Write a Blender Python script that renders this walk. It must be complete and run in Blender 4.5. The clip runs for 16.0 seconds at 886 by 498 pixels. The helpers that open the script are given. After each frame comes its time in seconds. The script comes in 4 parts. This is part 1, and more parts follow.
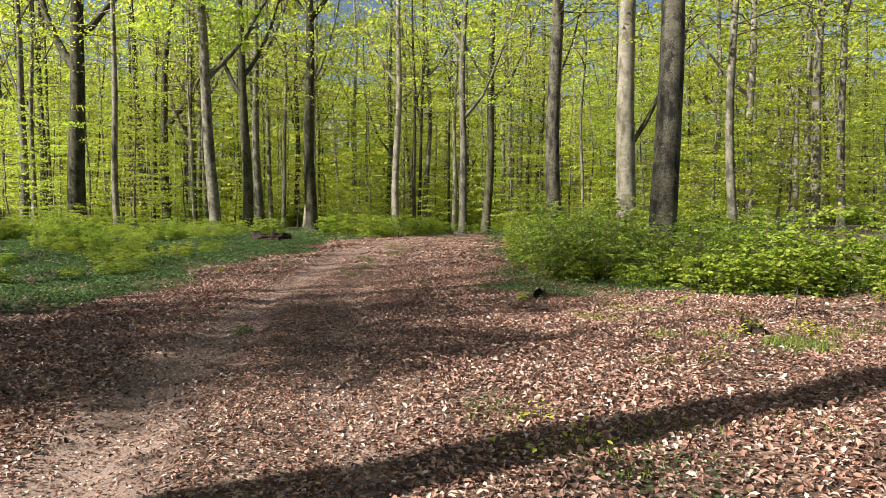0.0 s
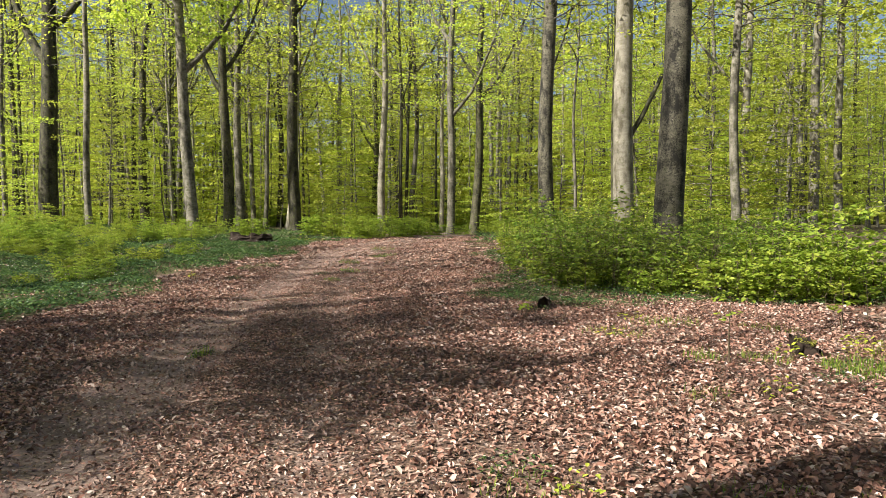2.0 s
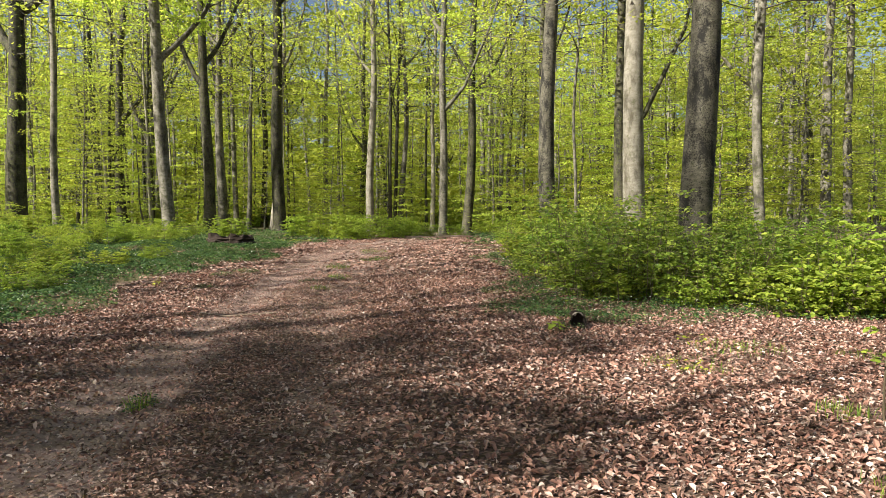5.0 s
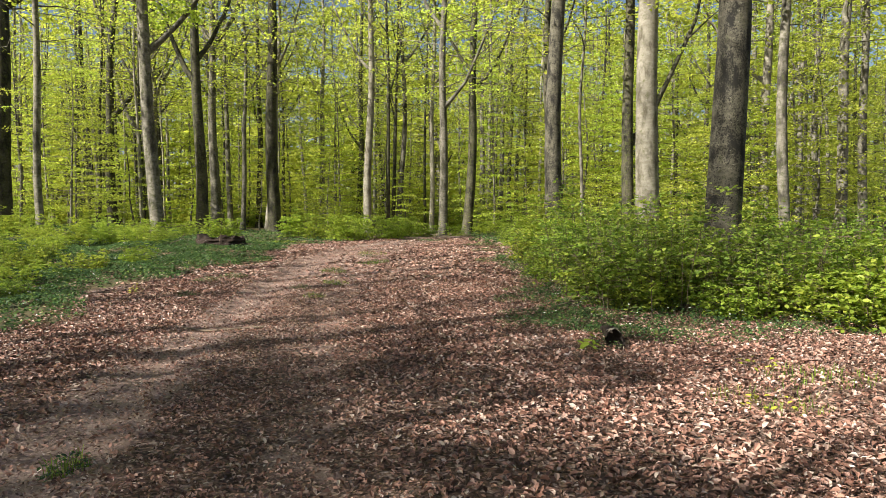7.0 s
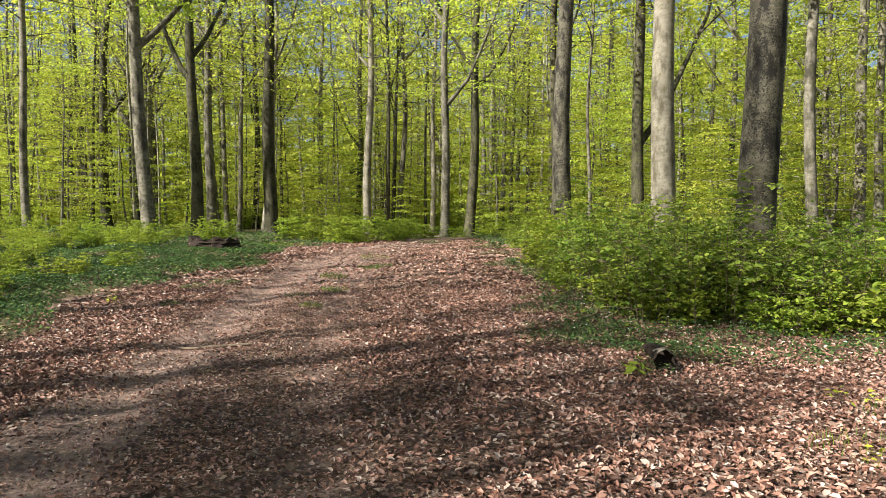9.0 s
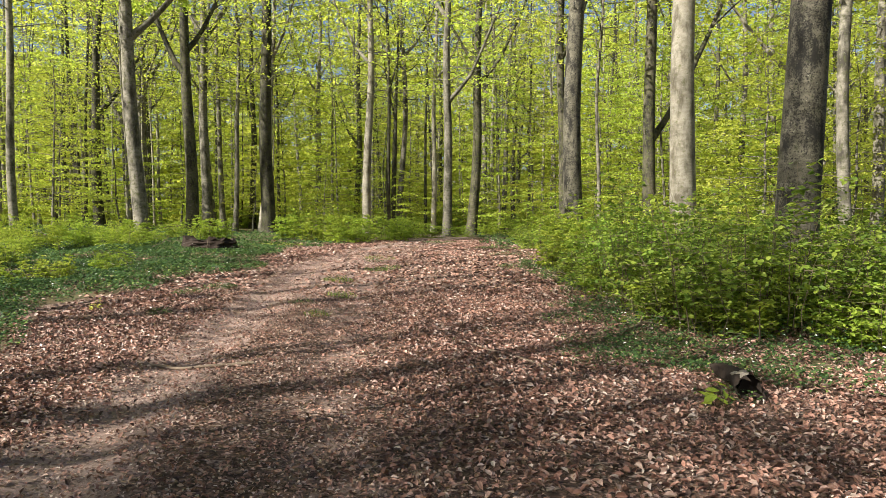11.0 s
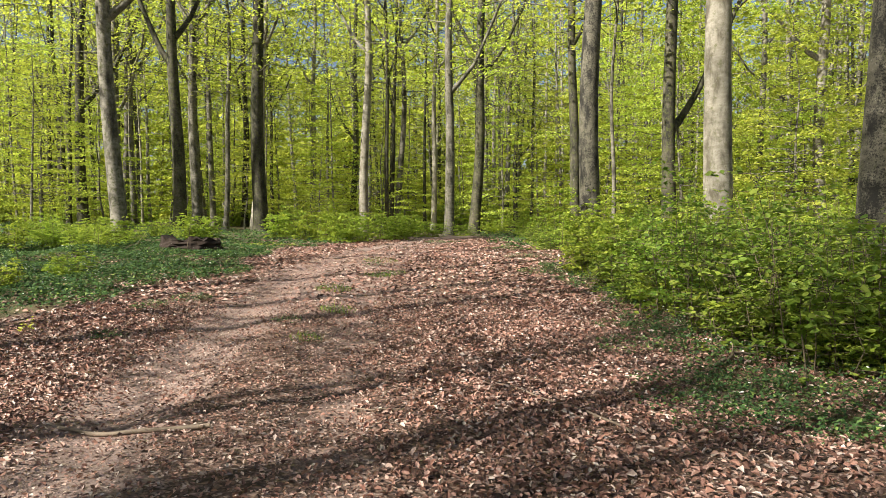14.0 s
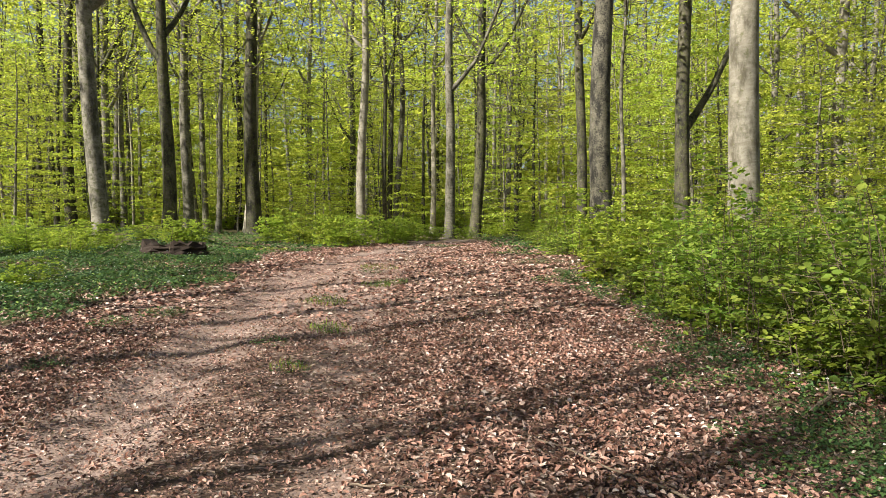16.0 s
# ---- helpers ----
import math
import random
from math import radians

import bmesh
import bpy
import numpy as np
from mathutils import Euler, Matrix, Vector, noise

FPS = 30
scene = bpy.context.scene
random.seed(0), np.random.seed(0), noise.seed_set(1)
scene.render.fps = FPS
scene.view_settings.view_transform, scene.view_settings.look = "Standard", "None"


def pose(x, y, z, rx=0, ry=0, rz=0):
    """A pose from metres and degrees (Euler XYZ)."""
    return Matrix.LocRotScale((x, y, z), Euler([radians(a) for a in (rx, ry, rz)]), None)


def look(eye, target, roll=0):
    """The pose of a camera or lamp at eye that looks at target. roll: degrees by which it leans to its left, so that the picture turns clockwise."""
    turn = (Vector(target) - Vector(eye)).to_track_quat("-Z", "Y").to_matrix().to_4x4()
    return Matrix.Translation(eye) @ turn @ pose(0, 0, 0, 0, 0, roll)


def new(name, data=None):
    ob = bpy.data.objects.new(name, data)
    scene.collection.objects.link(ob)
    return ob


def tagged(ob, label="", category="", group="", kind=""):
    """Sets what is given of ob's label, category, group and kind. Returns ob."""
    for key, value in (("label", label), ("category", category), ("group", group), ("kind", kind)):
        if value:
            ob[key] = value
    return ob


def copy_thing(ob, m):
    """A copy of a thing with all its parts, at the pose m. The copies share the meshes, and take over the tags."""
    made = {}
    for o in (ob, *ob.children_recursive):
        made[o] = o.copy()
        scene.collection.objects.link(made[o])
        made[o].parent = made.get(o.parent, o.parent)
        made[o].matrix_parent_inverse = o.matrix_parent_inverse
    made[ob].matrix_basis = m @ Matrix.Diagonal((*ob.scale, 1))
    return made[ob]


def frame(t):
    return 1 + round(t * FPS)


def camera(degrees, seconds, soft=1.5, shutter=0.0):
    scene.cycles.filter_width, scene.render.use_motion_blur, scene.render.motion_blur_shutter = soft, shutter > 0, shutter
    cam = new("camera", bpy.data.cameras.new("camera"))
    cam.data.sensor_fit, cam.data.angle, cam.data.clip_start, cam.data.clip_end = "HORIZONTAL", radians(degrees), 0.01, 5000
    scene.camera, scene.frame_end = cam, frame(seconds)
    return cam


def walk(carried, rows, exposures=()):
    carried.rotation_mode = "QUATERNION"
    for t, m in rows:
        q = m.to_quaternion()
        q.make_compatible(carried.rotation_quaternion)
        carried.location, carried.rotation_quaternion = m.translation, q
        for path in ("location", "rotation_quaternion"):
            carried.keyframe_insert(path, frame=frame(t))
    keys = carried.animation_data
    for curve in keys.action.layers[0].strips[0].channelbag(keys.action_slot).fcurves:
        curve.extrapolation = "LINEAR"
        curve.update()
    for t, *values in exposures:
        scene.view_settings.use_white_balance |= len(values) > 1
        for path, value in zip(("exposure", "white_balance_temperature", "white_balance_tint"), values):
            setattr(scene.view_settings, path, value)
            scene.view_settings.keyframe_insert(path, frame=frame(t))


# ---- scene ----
cam = camera(66.0, 16.0, soft=0.8)
PATH = [
    (0.0, pose(-0.000, -0.000, 1.550, 87.54, 0.10, 0.00)),
    (0.5, pose(-0.060, 0.370, 1.550, 87.58, 0.10, -0.00)),
    (1.0, pose(-0.082, 0.720, 1.550, 87.51, 0.10, -0.26)),
    (1.5, pose(-0.090, 1.074, 1.550, 87.57, 0.10, -0.66)),
    (2.0, pose(-0.130, 1.436, 1.550, 87.58, 0.10, -1.19)),
    (2.5, pose(-0.204, 1.811, 1.550, 87.60, 0.10, -1.47)),
    (3.0, pose(-0.262, 2.166, 1.550, 87.49, 0.10, -1.87)),
    (3.5, pose(-0.313, 2.523, 1.550, 87.67, 0.10, -2.22)),
    (4.0, pose(-0.375, 2.876, 1.550, 87.60, 0.10, -2.31)),
    (6.5, pose(-0.547, 4.651, 1.550, 87.55, 0.10, -2.41)),
    (7.0, pose(-0.594, 5.017, 1.550, 87.59, 0.10, -2.58)),
    (7.5, pose(-0.631, 5.374, 1.550, 87.54, 0.10, -2.42)),
    (8.0, pose(-0.682, 5.708, 1.550, 87.66, 0.10, -2.29)),
    (8.5, pose(-0.718, 6.004, 1.550, 87.55, 0.10, -2.37)),
    (9.0, pose(-0.757, 6.295, 1.550, 87.69, 0.10, -2.71)),
    (11.5, pose(-1.141, 7.801, 1.550, 87.57, 0.10, -3.09)),
    (12.0, pose(-1.160, 8.146, 1.550, 87.45, 0.10, -3.19)),
    (12.5, pose(-1.155, 8.541, 1.550, 87.62, 0.10, -3.27)),
    (13.0, pose(-1.200, 8.933, 1.550, 87.52, 0.10, -3.34)),
    (13.5, pose(-1.265, 9.350, 1.550, 87.56, 0.10, -3.25)),
    (14.0, pose(-1.305, 9.784, 1.550, 87.45, 0.10, -3.37)),
    (14.5, pose(-1.364, 10.186, 1.550, 87.47, 0.10, -3.42)),
    (15.0, pose(-1.431, 10.577, 1.550, 87.61, 0.10, -3.35)),
    (15.5, pose(-1.422, 10.933, 1.550, 87.43, 0.10, -3.49)),
    (16.0, pose(-1.386, 11.319, 1.550, 87.68, 0.10, -3.61)),
]
walk(cam, PATH, exposures=((0, 1.26), (6, 1.34), (9, 1.33), (12, 1.49), (16, 1.37)))

# ---- sun and sky ----
SUN_AZ = math.atan2(-0.47, -0.88)
SUN_EL = radians(40)
to_sun = Vector((math.cos(SUN_AZ) * math.cos(SUN_EL), math.sin(SUN_AZ) * math.cos(SUN_EL), math.sin(SUN_EL)))
world = bpy.data.worlds.new("sky")
scene.world = world
world.use_nodes = True
wn = world.node_tree.nodes
sky = wn.new("ShaderNodeTexSky")
sky.sky_type = 'NISHITA'
sky.sun_disc = False
sky.dust_density = 2.2
sky.sun_elevation = SUN_EL
sky.sun_rotation = math.atan2(to_sun.x, to_sun.y)
world.node_tree.links.new(sky.outputs[0], wn["Background"].inputs[0])
wn["Background"].inputs[1].default_value = 0.045
sun = new("sun", bpy.data.lights.new("sun", 'SUN'))
sun.data.energy = 5.0
sun.data.angle = radians(0.55)
sun.data.color = (1.0, 0.94, 0.81)
sun.matrix_world = look(to_sun * 60, (0, 0, 0))


# ---- materials ----
class Mat:
    """A node material with a Principled shader and short ways to add nodes."""

    def __init__(self, name, rough=0.7):
        self.m = bpy.data.materials.new(name)
        self.m.use_nodes = True
        self.t = self.m.node_tree
        self.b = self.t.nodes["Principled BSDF"]
        self.b.inputs["Roughness"].default_value = rough
        self.b.inputs["Specular IOR Level"].default_value = 0.3
        self.tc = self.t.nodes.new("ShaderNodeTexCoord")

    def node(self, kind):
        return self.t.nodes.new(kind)

    def link(self, a, b):
        self.t.links.new(a, b)

    def mapped(self, scale, out="Object"):
        n = self.node("ShaderNodeMapping")
        n.inputs["Scale"].default_value = scale
        self.link(self.tc.outputs[out], n.inputs[0])
        return n.outputs[0]

    def noise(self, scale, vec=None, detail=4, rough=0.6):
        n = self.node("ShaderNodeTexNoise")
        n.inputs["Scale"].default_value = scale
        n.inputs["Detail"].default_value = detail
        n.inputs["Roughness"].default_value = rough
        self.link(vec if vec is not None else self.tc.outputs["Object"], n.inputs["Vector"])
        return n.outputs["Fac"]

    def ramp(self, fac, *stops):
        n = self.node("ShaderNodeValToRGB")
        e = n.color_ramp.elements
        while len(e) < len(stops):
            e.new(0.5)
        for q, (p, c) in zip(e, stops):
            q.position = p
            q.color = (*c, 1) if len(c) == 3 else c
        self.link(fac, n.inputs[0])
        return n.outputs[0]

    def mix(self, fac, a, b, mode='MIX'):
        n = self.node("ShaderNodeMix")
        n.data_type = 'RGBA'
        n.blend_type = mode
        for s, v in ((0, fac), (6, a), (7, b)):
            if isinstance(v, (int, float)):
                n.inputs[s].default_value = v
            elif isinstance(v, tuple):
                n.inputs[s].default_value = (*v, 1)
            else:
                self.link(v, n.inputs[s])
        return n.outputs[2]

    def maths(self, op, a, b=0.0):
        n = self.node("ShaderNodeMath")
        n.operation = op
        for s, v in ((0, a), (1, b)):
            if isinstance(v, (int, float)):
                n.inputs[s].default_value = v
            else:
                self.link(v, n.inputs[s])
        return n.outputs[0]

    def bump(self, h, strength=0.5, dist=0.02):
        n = self.node("ShaderNodeBump")
        n.inputs["Strength"].default_value = strength
        n.inputs["Distance"].default_value = dist
        self.link(h, n.inputs["Height"])
        self.link(n.outputs[0], self.b.inputs["Normal"])

    def base(self, col):
        self.link(col, self.b.inputs["Base Color"])

    def island(self):
        return self.node("ShaderNodeNewGeometry").outputs["Random Per Island"]

    def thing(self):
        return self.node("ShaderNodeObjectInfo").outputs["Random"]


def leaf_material(name, stops, glow=0.5, thing_shift=0.35):
    """Thin leaves: a gloss layer over diffuse, mixed with light let through."""
    q = Mat(name, 0.45)
    col = q.ramp(q.island(), *stops)
    hs = q.node("ShaderNodeHueSaturation")
    q.link(col, hs.inputs["Color"])
    shift = q.maths('MULTIPLY_ADD', q.thing(), 0.026)
    q.t.nodes[-1].inputs[2].default_value = 0.49
    q.link(shift, hs.inputs["Hue"])
    val = q.maths('MULTIPLY_ADD', q.thing(), thing_shift)
    q.t.nodes[-1].inputs[2].default_value = 1 - thing_shift / 2
    q.link(val, hs.inputs["Value"])
    q.base(hs.outputs[0])
    tr = q.node("ShaderNodeBsdfTranslucent")
    q.link(q.mix(1.0, hs.outputs[0], (1.0, 1.0, 0.75), 'MULTIPLY'), tr.inputs["Color"])
    mx = q.node("ShaderNodeMixShader")
    mx.inputs[0].default_value = glow
    q.link(q.b.outputs[0], mx.inputs[1])
    q.link(tr.outputs[0], mx.inputs[2])
    q.link(mx.outputs[0], q.t.nodes["Material Output"].inputs["Surface"])
    return q.m


LEAF = leaf_material("young_beech_leaf", ((0, (0.25, 0.32, 0.05)), (0.5, (0.46, 0.525, 0.085)), (1, (0.62, 0.66, 0.135))), 0.62)
LEAF_SHRUB = leaf_material("shrub_leaf", ((0, (0.10, 0.17, 0.028)), (0.5, (0.19, 0.27, 0.04)), (1, (0.34, 0.41, 0.07))))
LEAF_MAPLE = leaf_material("maple_leaf", ((0, (0.17, 0.25, 0.03)), (0.6, (0.28, 0.36, 0.05)), (1, (0.42, 0.47, 0.075))), thing_shift=0.1)
LEAF_HERB = leaf_material("anemone_leaf", ((0, (0.03, 0.062, 0.024)), (0.6, (0.065, 0.115, 0.036)), (0.9, (0.11, 0.17, 0.05)), (1, (0.26, 0.32, 0.08))), 0.3, 0.1)
LEAF_YELLOW = leaf_material("yellow_sprout_leaf", ((0, (0.36, 0.41, 0.05)), (1, (0.50, 0.51, 0.07))), 0.4, 0.1)


def litter_material():
    q = Mat("dead_leaf", 0.48)
    q.b.inputs["Specular IOR Level"].default_value = 0.4
    col = q.ramp(q.island(), (0, (0.038, 0.023, 0.019)), (0.25, (0.135, 0.072, 0.055)), (0.5, (0.325, 0.167, 0.126)),
                 (0.75, (0.50, 0.29, 0.228)), (0.9, (0.58, 0.425, 0.365)), (1, (0.74, 0.64, 0.58)))
    blot = q.noise(45, detail=3)
    q.base(q.mix(q.maths('MULTIPLY', blot, 0.55), col, (0.12, 0.066, 0.05)))
    return q.m


LITTER = litter_material()


def bark_material(name, pale, mid, dark, moss, dark_at, moss_at, speck_at=0.7):
    q = Mat(name, 0.85)
    wide = q.noise(2.4, q.mapped((1, 1, 0.45)), 6, 0.65)
    rings = q.noise(5, q.mapped((0.8, 0.8, 2.0)), 6, 0.7)
    fine = q.noise(38, q.mapped((1, 1, 0.7)), 4)
    col = q.mix(q.ramp(rings, (0.40, (0, 0, 0)), (0.62, (1, 1, 1))), mid, pale)
    col = q.mix(q.ramp(wide, (dark_at, (0, 0, 0)), (dark_at + 0.14, (1, 1, 1))), col, dark)
    spot = q.noise(7.5, detail=7, rough=0.72)
    col = q.mix(q.ramp(spot, (moss_at, (0, 0, 0)), (moss_at + 0.12, (1, 1, 1))), col, moss)
    lichen = q.maths('MULTIPLY', q.ramp(q.noise(19, detail=6, rough=0.7), (0.62, (0, 0, 0)), (0.68, (1, 1, 1))), 0.7)
    col = q.mix(lichen, col, (0.42, 0.42, 0.36))
    speck = q.noise(30, detail=8, rough=0.75)
    col = q.mix(q.ramp(q.maths('ADD', q.maths('MULTIPLY', speck, 0.7), q.maths('MULTIPLY', wide, 0.5)), (speck_at, (0, 0, 0)), (speck_at + 0.05, (1, 1, 1))), col, dark)
    col = q.mix(q.maths('MULTIPLY', fine, 0.35), col, dark)
    tint = q.node("ShaderNodeHueSaturation")
    q.link(col, tint.inputs["Color"])
    v = q.maths('MULTIPLY_ADD', q.thing(), 0.4)
    q.t.nodes[-1].inputs[2].default_value = 0.8
    q.link(v, tint.inputs["Value"])
    q.base(tint.outputs[0])
    q.bump(q.mix(0.5, fine, rings), 0.6, 0.02)
    return q.m


BARK = bark_material("grey_beech_bark", (0.27, 0.25, 0.21), (0.165, 0.15, 0.12), (0.042, 0.038, 0.03), (0.07, 0.075, 0.03), 0.47, 0.51)
BARK_PALE = bark_material("pale_beech_bark", (0.33, 0.308, 0.26), (0.225, 0.203, 0.163), (0.10, 0.088, 0.064), (0.13, 0.13, 0.066), 0.48, 0.54)
BARK_DARK = bark_material("dark_mossy_bark", (0.115, 0.104, 0.075), (0.062, 0.055, 0.038), (0.016, 0.015, 0.011), (0.065, 0.072, 0.02), 0.44, 0.49)
BARK_STAIN = bark_material("algae_stained_bark", (0.15, 0.138, 0.106), (0.08, 0.073, 0.053), (0.013, 0.012, 0.010), (0.05, 0.055, 0.024), 0.50, 0.54, 0.60)


def plain(name, a, b, scale=20, rough=0.8):
    q = Mat(name, rough)
    n = q.noise(scale, detail=5)
    q.base(q.mix(n, a, b))
    q.bump(n, 0.5, 0.01)
    return q.m


ROT = plain("rotten_wood", (0.014, 0.010, 0.008), (0.036, 0.023, 0.017), 14, 0.95)
HOLLOW = plain("black_rotten_hollow", (0.012, 0.009, 0.008), (0.034, 0.025, 0.02), 30, 0.95)
CUT = plain("weathered_cut_wood", (0.36, 0.32, 0.27), (0.06, 0.045, 0.032), 26)
STICK = plain("dry_stick_bark", (0.10, 0.075, 0.055), (0.24, 0.185, 0.14), 25)
MOSS = plain("yellow_green_moss", (0.10, 0.12, 0.02), (0.26, 0.24, 0.04), 40)
PETAL = plain("white_petal", (0.80, 0.80, 0.80), (0.7, 0.72, 0.70), 10, 0.5)
STEM = plain("thin_brown_stem", (0.07, 0.055, 0.035), (0.14, 0.11, 0.07), 30)


def smooth01(a, b, v):
    t = np.clip((v - a) / (b - a), 0, 1)
    return t * t * (3 - 2 * t)


def rut_x(y):
    """The left wheel rut's line across the plan."""
    return np.interp(y, [-40, 0, 4, 6, 10, 15, 20, 25, 30, 41, 56, 80], [3.0, -0.9, -2.2, -2.65, -3.1, -3.6, -3.75, -3.6, -2.9, -0.8, 1.5, 3.0])


def soil_material():
    """Leaf mould, with bare trodden earth along the wheel ruts and green where herbs grow, each by its own attribute."""
    q = Mat("forest_floor_soil", 0.9)
    vor = q.node("ShaderNodeTexVoronoi")
    vor.inputs["Scale"].default_value = 21
    warp = q.node("ShaderNodeTexNoise")
    warp.inputs["Scale"].default_value = 9
    q.link(q.tc.outputs["Object"], warp.inputs["Vector"])
    q.link(q.mix(0.25, q.tc.outputs["Object"], warp.outputs["Color"], 'ADD'), vor.inputs["Vector"])
    sep = q.node("ShaderNodeSeparateColor")
    q.link(vor.outputs["Color"], sep.inputs[0])
    leaf = q.ramp(sep.outputs[0], (0, (0.07, 0.043, 0.034)), (0.35, (0.17, 0.10, 0.077)), (0.7, (0.28, 0.178, 0.138)), (1, (0.48, 0.37, 0.32)))
    leaf = q.mix(q.ramp(vor.outputs["Distance"], (0.25, (0, 0, 0)), (0.8, (1, 1, 1))), leaf, (0.045, 0.028, 0.02))
    n1, n2 = q.noise(3.0, detail=8), q.noise(70, detail=4)
    dirt = q.mix(n1, (0.25, 0.180, 0.158), (0.40, 0.302, 0.268))
    dirt = q.mix(q.maths('MULTIPLY', n2, 0.6), dirt, (0.12, 0.08, 0.066))
    crumb = q.node("ShaderNodeTexVoronoi")
    crumb.inputs["Scale"].default_value = 48
    q.link(q.tc.outputs["Object"], crumb.inputs["Vector"])
    csep = q.node("ShaderNodeSeparateColor")
    q.link(crumb.outputs["Color"], csep.inputs[0])
    dirt = q.mix(q.ramp(csep.outputs[1], (0.55, (0, 0, 0)), (0.62, (0.75, 0.75, 0.75))), dirt, q.ramp(csep.outputs[0], (0, (0.09, 0.055, 0.045)), (1, (0.42, 0.31, 0.26))))
    dirt = q.mix(q.ramp(q.noise(0.9, detail=5), (0.45, (0, 0, 0)), (0.7, (0.6, 0.6, 0.6))), dirt, (0.14, 0.09, 0.072))
    green = q.mix(q.noise(2.2, detail=8), (0.11, 0.066, 0.042), (0.045, 0.062, 0.02))
    bare, herb = q.node("ShaderNodeAttribute"), q.node("ShaderNodeAttribute")
    bare.attribute_name, herb.attribute_name = "bare", "herb"
    rag = q.maths('ADD', q.maths('MULTIPLY', n1, 0.9), q.maths('MULTIPLY', n2, 0.35))
    mb = q.ramp(q.maths('SUBTRACT', q.maths('ADD', bare.outputs["Fac"], rag), 0.62), (0.42, (0, 0, 0)), (0.62, (1, 1, 1)))
    mh = q.ramp(q.maths('SUBTRACT', q.maths('ADD', herb.outputs["Fac"], rag), 0.62), (0.45, (0, 0, 0)), (0.7, (1, 1, 1)))
    q.base(q.mix(mh, q.mix(mb, leaf, dirt), green))
    hgt = q.mix(mb, q.mix(0.5, vor.outputs["Distance"], n2), q.mix(0.5, csep.outputs[2], n2))
    q.bump(hgt, 0.7, 0.03)
    return q.m


SOIL = soil_material()


# ---- mesh helpers ----
def mesh_of(name, verts, faces, material, smooth=False):
    """A mesh from an (n, 3) array and an (m, k) array of faces."""
    me = bpy.data.meshes.new(name)
    v, f = np.asarray(verts, np.float32), np.asarray(faces, np.int32)
    me.vertices.add(len(v))
    me.vertices.foreach_set("co", v.ravel())
    me.loops.add(f.size)
    me.loops.foreach_set("vertex_index", f.ravel())
    me.polygons.add(len(f))
    me.polygons.foreach_set("loop_start", np.arange(len(f), dtype=np.int32) * f.shape[1])
    me.polygons.foreach_set("use_smooth", np.full(len(f), smooth))
    me.update(calc_edges=True)
    me.materials.append(material)
    return me


def part(name, me, parent=None, label=""):
    ob = new(name, me)
    ob.parent = parent
    if label:
        tagged(ob, label)
    return ob


class Soup:
    """Gathers quads of several pieces into one mesh."""

    def __init__(self):
        self.v, self.f, self.n = [], [], 0

    def add(self, v, f):
        self.v.append(np.asarray(v, float))
        self.f.append(np.asarray(f) + self.n)
        self.n += len(v)

    def mesh(self, name, material, smooth=True):
        return mesh_of(name, np.concatenate(self.v), np.concatenate(self.f), material, smooth)


def tube(pts, radii, sides=8, lump=0.0, rng=None, flute=None):
    """A tapered tube of quads along a line, its end closed to a point."""
    pts, radii = np.asarray(pts, float), np.asarray(radii, float)
    tan = np.gradient(pts, axis=0)
    tan /= np.linalg.norm(tan, axis=1)[:, None] + 1e-9
    ref = np.where(abs(tan[:, 2:]) > 0.9, [[1.0, 0, 0]], [[0, 0, 1.0]])
    if abs(tan[0, 2]) > 0.6:
        ref = np.tile([[1.0, 0, 0]], (len(pts), 1))
    u = np.cross(tan, ref)
    u /= np.linalg.norm(u, axis=1)[:, None] + 1e-9
    w = np.cross(tan, u)
    a = np.linspace(0, 2 * np.pi, sides, endpoint=False)
    r = np.repeat(radii[:, None], sides, 1)
    if lump:
        r = r * (1 + lump * rng.standard_normal(r.shape))
    if flute is not None:
        r = r * (1 + flute[:, None] * (np.cos(a * 5 + 0.7) + 0.5 * np.cos(a * 3))[None])
    v = pts[:, None] + r[..., None] * (np.cos(a)[None, :, None] * u[:, None] + np.sin(a)[None, :, None] * w[:, None])
    n = len(pts)
    i, j = np.meshgrid(np.arange(n - 1), np.arange(sides), indexing="ij")
    k = (j + 1) % sides
    f = np.stack([i * sides + j, i * sides + k, (i + 1) * sides + k, (i + 1) * sides + j], -1).reshape(-1, 4)
    return v.reshape(-1, 3), f


